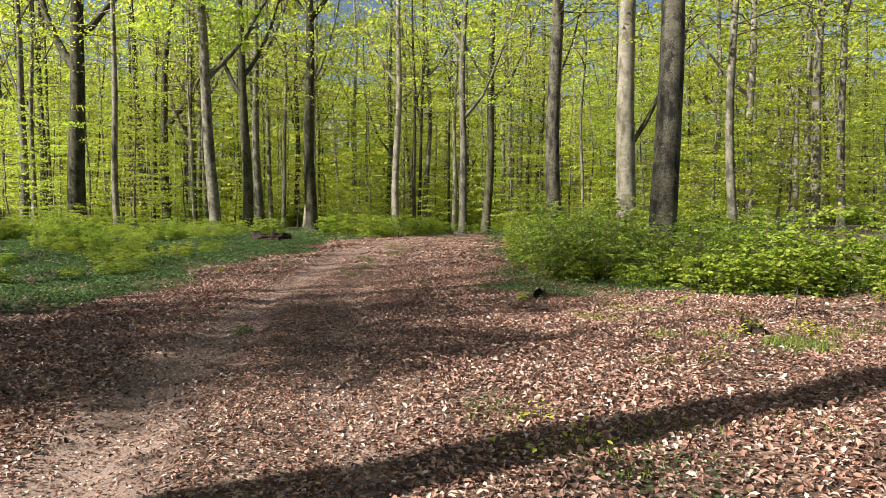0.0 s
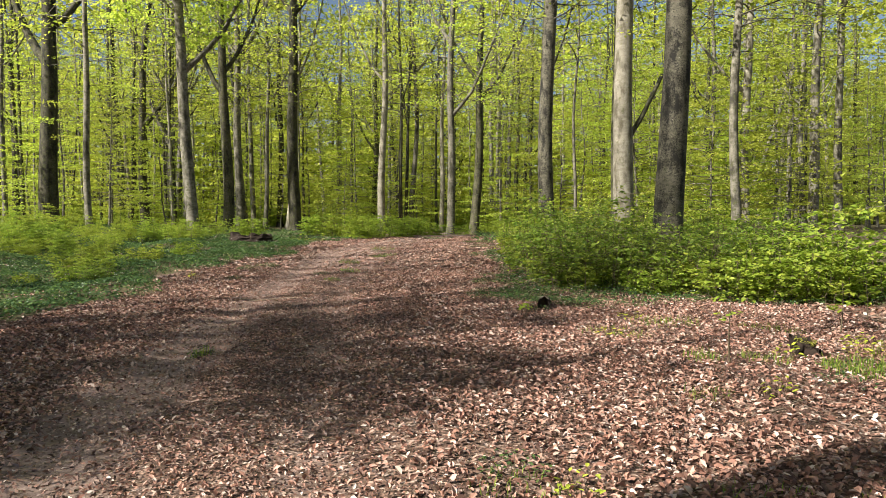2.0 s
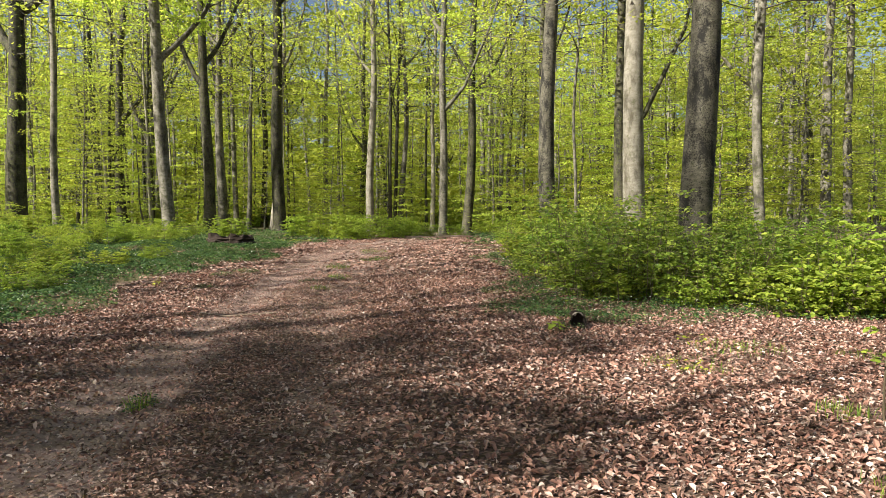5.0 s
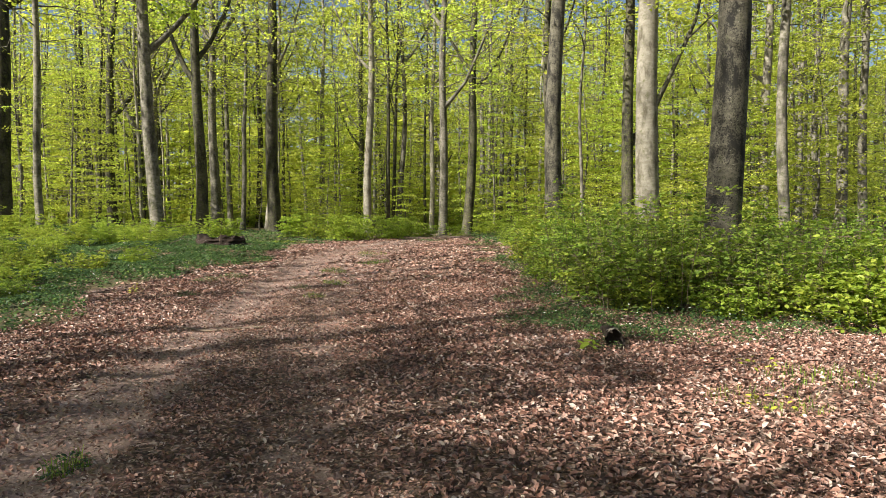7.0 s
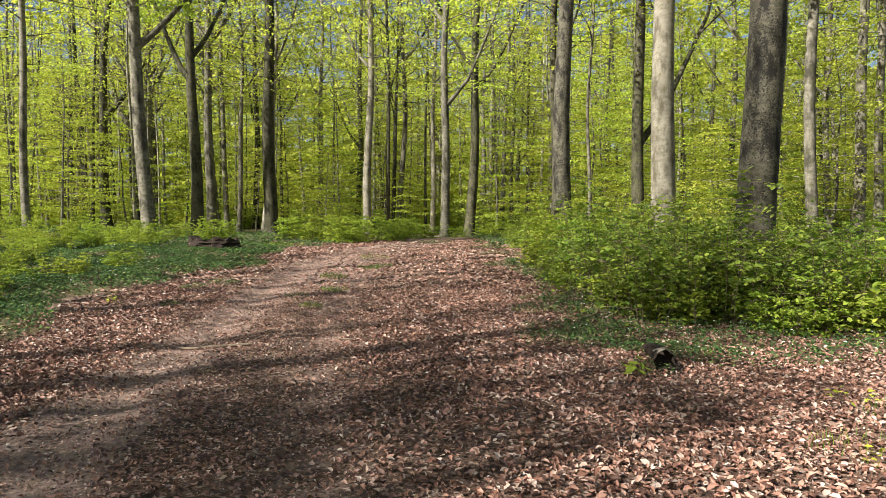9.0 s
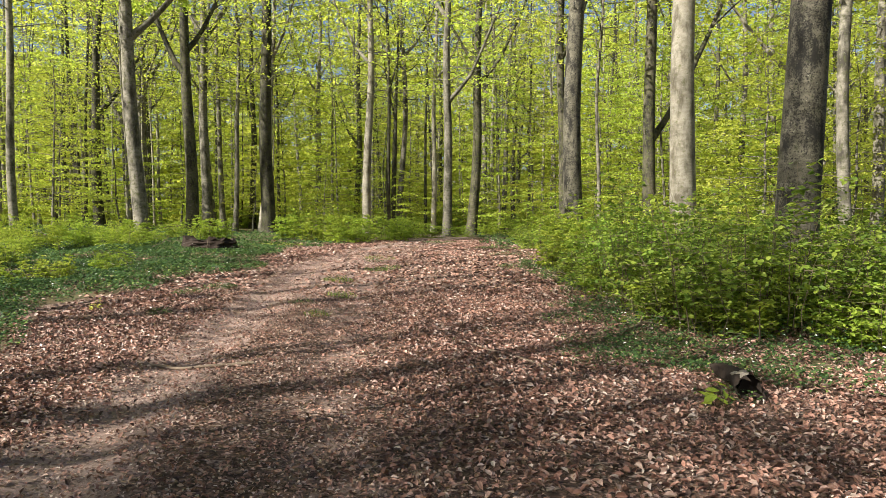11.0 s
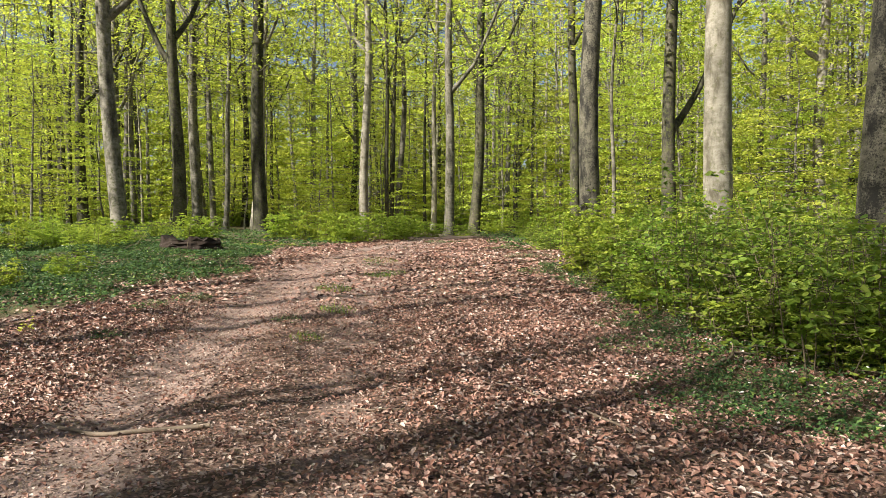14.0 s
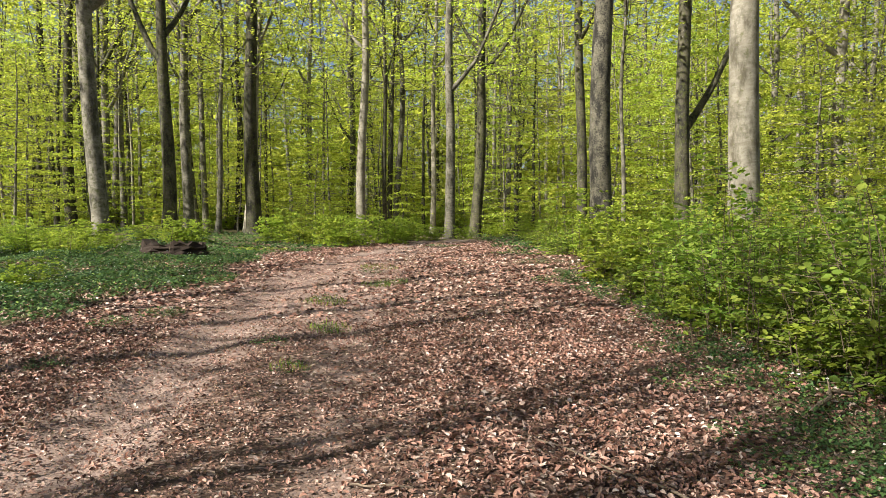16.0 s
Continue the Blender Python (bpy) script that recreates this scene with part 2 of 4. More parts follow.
def leaves(pos, size, rng, tilt=0.4, fold=0.18, ovate=False, broad=0.62, yaw=None, tiny=False):
    """Folded leaves at the places given: two triangles each, or, ovate, two quads."""
    n = len(pos)
    size = np.broadcast_to(size, n) * rng.uniform(0.7, 1.25, n)
    a = rng.uniform(0, 2 * np.pi, n) if yaw is None else yaw
    tx, ty = rng.normal(0, tilt, n), rng.normal(0, tilt, n)
    ax = np.stack([np.cos(a), np.sin(a), tx], 1)
    ax /= np.linalg.norm(ax, axis=1)[:, None]
    side = np.stack([-np.sin(a), np.cos(a), ty], 1)
    side -= ax * (ax * side).sum(1)[:, None]
    side /= np.linalg.norm(side, axis=1)[:, None]
    up = np.cross(ax, side)
    s = size[:, None]
    fz = s * fold * rng.uniform(0.2, 1.6, n)[:, None]
    w = s * broad * 0.5
    if tiny:
        v = np.stack([pos - ax * s * 0.5, pos + ax * s * 0.3 - side * w, pos + ax * s * 0.45 + side * w], 1)
        f = np.arange(n * 3).reshape(-1, 3)
    elif not ovate:
        v = np.stack([pos - ax * s * 0.5, pos + side * w + up * fz, pos + ax * s * 0.5, pos - side * w + up * fz], 1)
        b = np.arange(n)[:, None] * 4
        f = np.concatenate([b + [[0, 2, 1]], b + [[0, 3, 2]]], 1).reshape(-1, 3)
    else:
        lo, hi = pos - ax * s * 0.22, pos + ax * s * 0.18
        v = np.stack([pos - ax * s * 0.5, lo + side * w * 0.85 + up * fz, hi + side * w + up * fz, pos + ax * s * 0.55 + up * fz * 0.6,
                      hi - side * w + up * fz, lo - side * w * 0.85 + up * fz], 1)
        b = np.arange(n)[:, None] * 6
        f = np.concatenate([b + [[0, 3, 2, 1]], b + [[0, 5, 4, 3]]], 1).reshape(-1, 4)
    return v.reshape(-1, 3), f


# ---- ground ----
def ground_z(x, y):
    x, y = np.asarray(x, float), np.asarray(y, float)
    z = 0.55 * smooth01(14, 32, y) + 0.6 * smooth01(4, 26, -x) * smooth01(22, 50, y) + 0.35 * smooth01(6, 20, x) * smooth01(15, 40, y)
    r = x - rut_x(y)
    z = z - 0.05 * np.exp(-(r / 0.32) ** 2) - 0.035 * np.exp(-((r - 1.75) / 0.35) ** 2)
    off = smooth01(2.2, 5, abs(r - 0.9))
    z = z + off * (0.05 * np.sin(x * 0.9 + 1.3 * np.sin(y * 0.5)) * np.cos(y * 0.7) + 0.03 * np.sin(x * 2.3 + y * 1.7))
    return z + 0.012 * np.sin(x * 5.1 + 2 * np.sin(y * 2.2)) * np.sin(y * 4.3)


def herb_mask(x, y):
    """Where wood anemones and herbs cover the floor."""
    wob = 0.8 * np.sin(y * 0.55) + 0.5 * np.sin(x * 1.1 + y * 1.3)
    left = smooth01(0, 1.2, -x - 6.1 - 0.12 * np.clip(16 - y, -8, 8) + wob * 0.8 + 0.10 * np.clip(y - 24, 0, 20)) * smooth01(8.5, 10.5, y)
    edge = np.interp(y, [12, 13.5, 15, 18, 22, 26, 35, 60], [4.0, 2.4, 1.2, 1.2, 1.7, 1.8, 2.0, 3.4])
    right = smooth01(-0.1, 0.5, x - edge + wob * 0.25) * smooth01(12.3, 13.8, y - 0.12 * np.clip(x - 3, 0, 9))
    far = smooth01(54, 60, y)
    return np.clip(np.maximum(np.maximum(left, right * 0.62), far), 0, 1)


def bare_mask(x, y):
    r = x - rut_x(y)
    return np.clip(0.95 * np.exp(-(r / 0.55) ** 2) + 0.42 * np.exp(-((r - 1.75) / 0.55) ** 2) + (0.12 + 0.42 * smooth01(16, 24, y)) * np.exp(-((r - 0.9) / 1.3) ** 2), 0, 1)


def axis_line(lo, hi, near0, near1, fine, growth=1.25):
    mid = list(np.arange(near0, near1 + 1e-6, fine))
    step, v = fine, near1
    while v < hi:
        step = min(step * growth, 120)
        v += step
        mid.append(v)
    step, v = fine, near0
    while v > lo:
        step = min(step * growth, 120)
        v -= step
        mid.insert(0, v)
    return np.array(mid)


def build_ground():
    xs, ys = axis_line(-900, 900, -8, 8, 0.12), axis_line(-900, 1600, 2, 34, 0.16)
    gx, gy = np.meshgrid(xs, ys)
    x, y = gx.ravel(), gy.ravel()
    v = np.stack([x, y, ground_z(x, y)], 1)
    nx = len(xs)
    i, j = np.meshgrid(np.arange(len(ys) - 1), np.arange(nx - 1), indexing="ij")
    k = (i * nx + j).ravel()
    me = mesh_of("ground", v, np.stack([k, k + 1, k + nx + 1, k + nx], 1), SOIL, True)
    for key, vals in (("bare", bare_mask(x, y)), ("herb", herb_mask(x, y))):
        me.attributes.new(key, 'FLOAT', 'POINT').data.foreach_set("value", vals.astype(np.float32))
    tagged(new("ground", me), "forest floor of leaf mould with two bare wheel ruts", "ground", kind="structure")


build_ground()


def scatter(rng, n, x0, x1, y0, y1, keep):
    x, y = rng.uniform(x0, x1, n), rng.uniform(y0, y1, n)
    m = rng.uniform(0, 1, n) < keep(x, y)
    return x[m], y[m]


def build_litter():
    rng = np.random.default_rng(5)

    def keep(x, y):
        clump = 0.75 + 0.35 * np.sin(x * 1.7 + 2 * np.sin(y * 0.9)) * np.sin(y * 1.3)
        return np.clip((1 - 0.9 * np.exp(-((x - rut_x(y)) / 0.5) ** 2)) * (1 - 0.35 * np.exp(-((x - rut_x(y) - 1.75) / 0.5) ** 2))
                       * (1 - 0.7 * smooth01(16, 24, y) * np.exp(-((x - rut_x(y) - 0.7) / 1.2) ** 2)) * (1 - 0.55 * herb_mask(x, y)) * clump, 0, 1)

    xa, ya = scatter(rng, 330000, -6.5, 6.5, 2.2, 21, keep)
    xb, yb = scatter(rng, 80000, -8, 7, 21, 44, keep)
    xc, yc = scatter(rng, 14000, -9, 9, -4, 2.2, keep)
    out = Soup()
    for x, y, s in ((xa, ya, 0.05),):
        p = np.stack([x, y, ground_z(x, y) + rng.uniform(0.004, 0.03, len(x))], 1)
        worn = 1 - 0.35 * np.exp(-((x - rut_x(y) - 0.9) / 1.3) ** 2)
        out.add(*leaves(p, s * worn * rng.choice([0.4, 0.6, 0.8, 1.0, 1.2], len(x)), rng, rng.choice([0.25, 0.5, 0.8], len(x)), 0.3, True, 0.56))
    coarse = Soup()
    xe, ye = scatter(rng, 62000, -14, 11, 7, 30, lambda x, y: keep(x, y) * (abs(x) > 6.4))
    xd, yd = scatter(rng, 190000, -6, 1.5, 2.2, 32, bare_mask)
    for x, y, s in ((xb, yb, 0.085), (xc, yc, 0.1), (xd, yd, 0.028), (xe, ye, 0.085)):
        p = np.stack([x, y, ground_z(x, y) + rng.uniform(0.002, 0.02, len(x))], 1)
        coarse.add(*leaves(p, s, rng, 0.4, 0.14, False, 0.8, None, s < 0.05))
    ob = new("leaf_crumbs", coarse.mesh("leaf_crumbs", LITTER, False))
    tagged(ob, "broken brown leaf crumbs trodden into the track", "leaf litter", kind="stuff")
    ob = new("leaf_litter", out.mesh("leaf_litter", LITTER, False))
    tagged(ob, "curled brown dead beech leaves strewn over the forest floor", "leaf litter", kind="stuff")


build_litter()


# ---- trees ----
def spray(rng, p0, az, length, rise, n, size, twig, leaf):
    """One limb with flat tiers of leaves: its wood goes to twig, its leaves to leaf."""
    k = 6
    t = np.linspace(0, 1, k)
    bend = rng.normal(0, 0.18)
    a = az + bend * t
    run = length * t
    pts = p0 + np.stack([np.cos(a) * run, np.sin(a) * run, length * (rise * t - 0.28 * rise * t ** 2 - 0.10 * t ** 2)], 1)
    pts[1:-1] += rng.normal(0, length * 0.018, (k - 2, 3))
    r0 = 0.005 + 0.008 * length
    twig.add(*tube(pts[::2] if length < 2.5 else pts, (r0 * (1 - 0.9 * t))[::2] if length < 2.5 else r0 * (1 - 0.9 * t), 3))
    s = rng.beta(2.2, 1.3, n)
    i = np.clip((s * (k - 1)).astype(int), 0, k - 2)
    fr = (s * (k - 1) - i)[:, None]
    base = pts[i] * (1 - fr) + pts[i + 1] * fr
    half = length * 0.34 * (0.35 + np.sin(np.pi * np.clip(s, 0.05, 0.98)))
    off = rng.uniform(-1, 1, n)
    off = np.round(off * 4 + rng.normal(0, 0.45, n)) / 4 * half
    fwd = abs(off) * rng.uniform(0.3, 0.8, n)
    base = base + np.stack([-np.sin(az) * off + np.cos(az) * fwd, np.cos(az) * off + np.sin(az) * fwd,
                            -0.14 * abs(off) + rng.normal(0, 0.02 + 0.009 * length, n)], 1)
    leaf.append((base, np.full(n, size)))


def crown_parts(seed, h0, h1, reach, count, per, size, near=False, rise=0.35, shape=1.0):
    """Limb wood and leaves of a crown whose trunk stands at the origin."""
    rng = np.random.default_rng(seed)
    twig, leaf = Soup(), []
    for q in range(count):
        f = (q + rng.uniform(0, 1)) / count
        h = h0 + (h1 - h0) * f
        prof = (0.55 + 0.6 * math.sin(math.pi * (0.15 + 0.8 * f))) * (1 - 0.55 * f * shape)
        spray(rng, np.array([0, 0, h]), q * 2.4 + rng.normal(0, 0.4), reach * prof * rng.uniform(0.6, 1.15),
              rise * (0.5 + 1.5 * f) * rng.uniform(0.6, 1.3), max(8, int(per * prof * rng.uniform(0.5, 1.3))), size, twig, leaf)
    pos, sz = np.concatenate([a for a, b in leaf]), np.concatenate([b for a, b in leaf])
    lv, lf = leaves(pos, sz, rng, 0.45, 0.1, True) if near else leaves(pos, sz, rng, 0.55, 0.12, broad=0.85, tiny=True)
    return twig.mesh("branchwork", BARK), mesh_of("crown", lv, lf, LEAF)


def trunk_line(h, lean, bend, seed):
    rng = np.random.default_rng(seed)
    t = np.concatenate([[-0.012, 0, 0.008, 0.02, 0.04], np.linspace(0.07, 1, 15)])
    ph = rng.uniform(0, 6.28, 2)
    wob = 0.12 * np.sin(t * 5 + ph[0]) + 0.07 * np.sin(t * 13 + ph[1]), 0.15 * np.sin(t * 4 + ph[1])
    x = lean[0] * h * t + bend[0] * np.sin(np.pi * t) * 1.0 + (wob[0] - wob[0][1])
    y = lean[1] * h * t + bend[1] * np.sin(np.pi * t) + (wob[1] - wob[1][1])
    return t, np.stack([x, y, h * t], 1)


def trunk_mesh(h, dia, lean, bend, seed, material, sides=18, top=0.35):
    t, p = trunk_line(h, lean, bend, seed)
    r = dia / 2 * (1 - (1 - top) * t) * (1 + 0.42 * np.exp(-np.maximum(t * h, 0) / 0.35))
    fl = 0.10 * np.exp(-np.maximum(t * h, 0) / 0.5)
    rng = np.random.default_rng(seed + 9)
    v, f = tube(p, r, sides, 0.012, rng, fl)
    return mesh_of("trunk", v, f, material, True), t, p


CROWNS = [crown_parts(11 + k, h0, h1, reach, cnt, int(per * 1.05), 0.2, shape=0.6) for k, (h0, h1, reach, cnt, per) in enumerate((
    (11.0, 25, 5.6, 40, 70), (12.5, 27, 5.2, 38, 70), (10.0, 23, 6.0, 42, 66), (9.0, 24, 5.0, 40, 88), (10.0, 24, 5.4, 80, 300), (11.0, 25, 5.6, 60, 230), (10.0, 25, 5.4, 24, 75)))]


def seat(x, y):
    return float(ground_z(x, y))


def beech(x, y, dia, h=26, lean=(0, 0), bend=(0, 0), crown=0, limbs=(), material=None, label="", low=(), turn=0.0, wide=1.0, group="beech trees"):
    """A tall beech: trunk, named limbs (height, way, length, rise, radius), low leafy boughs (height, way, length) and a crown."""
    seed = int(abs(x * 37 + y * 11)) + 3
    root = tagged(new("beech_tree"), label or "tall grey beech with fresh green leaves", "tree", group)
    root.location = (x, y, seat(x, y) - 0.03)
    me, t, p = trunk_mesh(h, dia, lean, bend, seed, material or BARK)
    part("trunk", me, root)
    rng = np.random.default_rng(seed)

    def at(z):
        return np.array([np.interp(z, p[:, 2], p[:, k]) for k in range(3)])

    if not limbs and y > 40:
        side = rng.uniform(0, 360)
        limbs = tuple((rng.uniform(8, 15), side + q * 150 + rng.uniform(-30, 30), rng.uniform(3, 6), rng.uniform(1.0, 2.0), dia * rng.uniform(0.14, 0.24)) for q in range(2))
    for z, way, length, rise, rad in limbs:
        k = np.linspace(0, 1, 9)
        a = radians(way) + rng.normal(0, 0.15) * k
        run = length * (k - 0.35 * rise * k ** 2 / (1 + rise))
        q = at(z) + np.stack([np.cos(a) * run, np.sin(a) * run, length * rise * (0.35 * k + 0.75 * k ** 1.5)], 1)
        q[1:] += rng.normal(0, 0.05, (8, 3)) * length * 0.14
        v, f = tube(q, rad * (1 - 0.75 * k) * (1 + 0.4 * np.exp(-k / 0.06)), 10)
        soup = Soup()
        soup.add(v, f)
        for b in range(4):
            s = 0.4 + 0.15 * b
            o = np.array([np.interp(s, k, q[:, e]) for e in range(3)])
            aa, ln = radians(way) + rng.choice([-1, 1]) * rng.uniform(0.5, 1.2), length * rng.uniform(0.2, 0.4)
            kk = np.linspace(0, 1, 5)
            w = o + np.stack([np.cos(aa) * ln * kk, np.sin(aa) * ln * kk, ln * 0.8 * kk + rng.normal(0, 0.04, 5)], 1)
            soup.add(*tube(w, rad * 0.35 * (1 - 0.8 * kk), 5))
        part("limb", soup.mesh("limb", material or BARK), root)
    if low:
        twig, leaf = Soup(), []
        for z, way, length in low:
            spray(rng, at(z), radians(way), length, 0.15, int(90 * length), 0.12, twig, leaf)
        pos = np.concatenate([a for a, b in leaf])
        tagged(part("low_bough", twig.mesh("low_bough", BARK), root), kind="stuff")
        lv, lf = leaves(pos, 0.12, rng, 0.33, 0.12)
        part("low_leaves", mesh_of("low_leaves", lv, lf, LEAF), root)
    wood, green = CROWNS[crown]
    top = at(h * 0.6) - np.array([0, 0, h * 0.6])
    for name, data in (("branchwork", wood), ("crown", green)):
        o = tagged(part(name, data, root), kind="stuff")
        o.location = top
        o.rotation_euler = (0, 0, turn)
        o.scale = (wide, wide, h / 26)
    return root


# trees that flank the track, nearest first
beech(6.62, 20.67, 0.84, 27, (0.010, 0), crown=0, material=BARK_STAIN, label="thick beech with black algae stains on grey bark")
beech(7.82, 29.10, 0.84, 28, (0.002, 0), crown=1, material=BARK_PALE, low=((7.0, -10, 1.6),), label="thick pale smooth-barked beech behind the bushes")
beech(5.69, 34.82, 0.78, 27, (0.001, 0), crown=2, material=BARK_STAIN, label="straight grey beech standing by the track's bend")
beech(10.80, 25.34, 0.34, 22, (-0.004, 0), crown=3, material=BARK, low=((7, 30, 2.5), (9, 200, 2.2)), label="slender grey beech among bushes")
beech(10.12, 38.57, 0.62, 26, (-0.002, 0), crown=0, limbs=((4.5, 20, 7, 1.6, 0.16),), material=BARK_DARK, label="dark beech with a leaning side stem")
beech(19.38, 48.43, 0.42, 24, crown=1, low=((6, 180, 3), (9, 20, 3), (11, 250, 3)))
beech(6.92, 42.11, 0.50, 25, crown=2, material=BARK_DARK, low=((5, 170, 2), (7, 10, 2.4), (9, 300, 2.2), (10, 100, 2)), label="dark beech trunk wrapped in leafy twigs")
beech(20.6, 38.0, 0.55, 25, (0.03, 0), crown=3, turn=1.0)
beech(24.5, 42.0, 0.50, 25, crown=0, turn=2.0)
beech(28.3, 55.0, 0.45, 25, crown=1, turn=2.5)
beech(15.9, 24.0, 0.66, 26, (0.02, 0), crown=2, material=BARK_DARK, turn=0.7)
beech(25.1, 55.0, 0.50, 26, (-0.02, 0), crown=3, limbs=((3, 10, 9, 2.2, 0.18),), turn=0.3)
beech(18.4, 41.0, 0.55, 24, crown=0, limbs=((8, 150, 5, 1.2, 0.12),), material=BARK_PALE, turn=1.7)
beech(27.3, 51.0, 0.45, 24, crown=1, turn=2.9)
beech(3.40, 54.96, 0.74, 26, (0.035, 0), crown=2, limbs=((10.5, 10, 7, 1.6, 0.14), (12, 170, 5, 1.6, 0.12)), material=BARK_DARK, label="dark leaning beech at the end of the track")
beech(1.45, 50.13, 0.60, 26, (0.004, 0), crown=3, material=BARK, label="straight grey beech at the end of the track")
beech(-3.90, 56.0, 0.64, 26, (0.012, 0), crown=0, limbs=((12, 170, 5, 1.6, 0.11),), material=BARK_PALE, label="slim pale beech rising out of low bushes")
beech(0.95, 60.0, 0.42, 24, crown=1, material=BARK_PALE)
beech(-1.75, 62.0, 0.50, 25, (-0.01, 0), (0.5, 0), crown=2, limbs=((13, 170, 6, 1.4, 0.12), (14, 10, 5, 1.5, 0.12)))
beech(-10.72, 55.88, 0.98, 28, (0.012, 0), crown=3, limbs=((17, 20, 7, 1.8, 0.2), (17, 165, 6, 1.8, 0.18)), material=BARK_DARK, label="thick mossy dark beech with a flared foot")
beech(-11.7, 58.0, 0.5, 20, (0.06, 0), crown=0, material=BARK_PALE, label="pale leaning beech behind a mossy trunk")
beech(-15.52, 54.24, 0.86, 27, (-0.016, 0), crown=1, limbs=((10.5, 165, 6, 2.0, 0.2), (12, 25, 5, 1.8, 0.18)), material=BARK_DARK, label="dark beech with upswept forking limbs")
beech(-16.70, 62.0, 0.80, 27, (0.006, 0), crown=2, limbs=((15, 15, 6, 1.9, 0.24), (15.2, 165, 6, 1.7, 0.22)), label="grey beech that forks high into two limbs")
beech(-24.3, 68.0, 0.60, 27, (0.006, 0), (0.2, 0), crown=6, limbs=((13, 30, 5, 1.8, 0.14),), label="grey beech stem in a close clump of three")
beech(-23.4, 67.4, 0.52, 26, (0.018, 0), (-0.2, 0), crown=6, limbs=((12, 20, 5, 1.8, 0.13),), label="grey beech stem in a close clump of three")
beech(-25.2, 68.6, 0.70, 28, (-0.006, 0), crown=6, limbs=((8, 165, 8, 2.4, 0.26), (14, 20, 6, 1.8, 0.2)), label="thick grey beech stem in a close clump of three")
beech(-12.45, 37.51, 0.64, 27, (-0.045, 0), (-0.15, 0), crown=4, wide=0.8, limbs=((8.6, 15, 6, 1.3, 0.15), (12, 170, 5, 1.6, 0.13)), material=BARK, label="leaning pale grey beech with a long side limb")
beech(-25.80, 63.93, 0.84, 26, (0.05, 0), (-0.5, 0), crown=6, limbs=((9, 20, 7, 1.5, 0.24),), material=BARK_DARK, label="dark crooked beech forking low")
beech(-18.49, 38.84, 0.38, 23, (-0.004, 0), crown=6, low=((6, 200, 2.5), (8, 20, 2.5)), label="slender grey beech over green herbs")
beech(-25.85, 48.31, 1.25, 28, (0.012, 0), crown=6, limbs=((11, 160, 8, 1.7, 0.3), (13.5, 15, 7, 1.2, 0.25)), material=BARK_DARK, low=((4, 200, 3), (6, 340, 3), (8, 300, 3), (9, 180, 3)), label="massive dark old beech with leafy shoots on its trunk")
beech(-30.7, 50.0, 0.58, 25, (-0.01, 0), crown=6, turn=1.2)
beech(-31.1, 52.0, 0.40, 24, crown=6, turn=1.9)
beech(-35.0, 60.0, 0.60, 26, crown=6, material=BARK_DARK, turn=0.4)
beech(-24.0, 66.0, 0.70, 26, crown=6, turn=2.2)
beech(-14.1, 60.0, 0.40, 23, (-0.008, 0), (0.25, 0), crown=0, turn=2.7)
beech(-15.0, 70.0, 0.60, 25, crown=1, material=BARK_DARK, turn=0.9)
beech(-9.4, 72.0, 0.58, 25, crown=2, material=BARK_PALE, turn=1.4)
beech(6.6, 75.0, 0.6, 25, crown=3, turn=0.2)
beech(8.7, 70.0, 0.45, 22, crown=0, material=BARK_DARK, turn=2.4)
beech(8.15, 40.0, 0.20, 17, crown=1, turn=0.5)

# unseen trees beside and behind the walker, added to throw shade over the track
beech(-9.05, -0.42, 0.78, 31, crown=6, turn=0.6, wide=0.7)
beech(-13.9, 0.4, 0.22, 30, crown=6, turn=2.1, wide=0.6)
beech(-22.8, 0.6, 0.7, 24, crown=5, turn=1.1, wide=0.75)
beech(-24.8, 2.1, 0.8, 25, crown=3, turn=0.2, wide=0.62)
beech(-14.0, 9.7, 0.2, 26, crown=3, turn=1.2, wide=0.85)
# low dense-crowned beech, out of view, added only to shade the near track
beech(-6.7, 4.25, 0.12, 8, crown=4, turn=0.5, wide=0.22, label="unseen small beech added to shade the track")
beech(-11.5, 9.3, 0.18, 26, crown=6, turn=1.5, wide=0.35)
beech(-11.5, 10.9, 0.22, 26, crown=3, turn=2.4, wide=0.45)
beech(-23.4, -1.75, 0.7, 24, crown=4, turn=0.9, wide=0.74)
beech(-11.5, 7.7, 0.22, 26, crown=5, turn=0.8, wide=0.31)
beech(-18.7, 11.4, 0.5, 25, crown=3, turn=1.9, wide=0.7)
beech(-28.0, 14.4, 0.6, 24, crown=6, turn=2.6)
for bx, by, bd in ((-14.7, 14.8, 0.26), (-16.1, 17.4, 0.3), (-16.9, 21.0, 0.4), (-18.5, 24.0, 0.4), (-20.1, 27.1, 0.5), (-22.7, 29.7, 0.45)):
    beech(bx, by, bd, 29, crown=6, turn=by, wide=0.5 if by > 23 else 0.7, limbs=((7.5, 100, 3.5, 1.2, 0.07), (9.5, 280, 3.5, 1.3, 0.07)))
beech(-13.0, -7.0, 0.7, 26, crown=3, turn=0.1)
beech(7.0, -6.0, 0.7, 26, crown=2, turn=0.8)
beech(14.0, 4.0, 0.6, 26, crown=1, turn=1.8)
beech(-4.0, -14.0, 0.8, 27, crown=0, turn=2.8)
beech(12.0, -16.0, 0.7, 26, crown=3, turn=1.3)
beech(-20.0, -18.0, 0.7, 26, crown=1, turn=2.3)
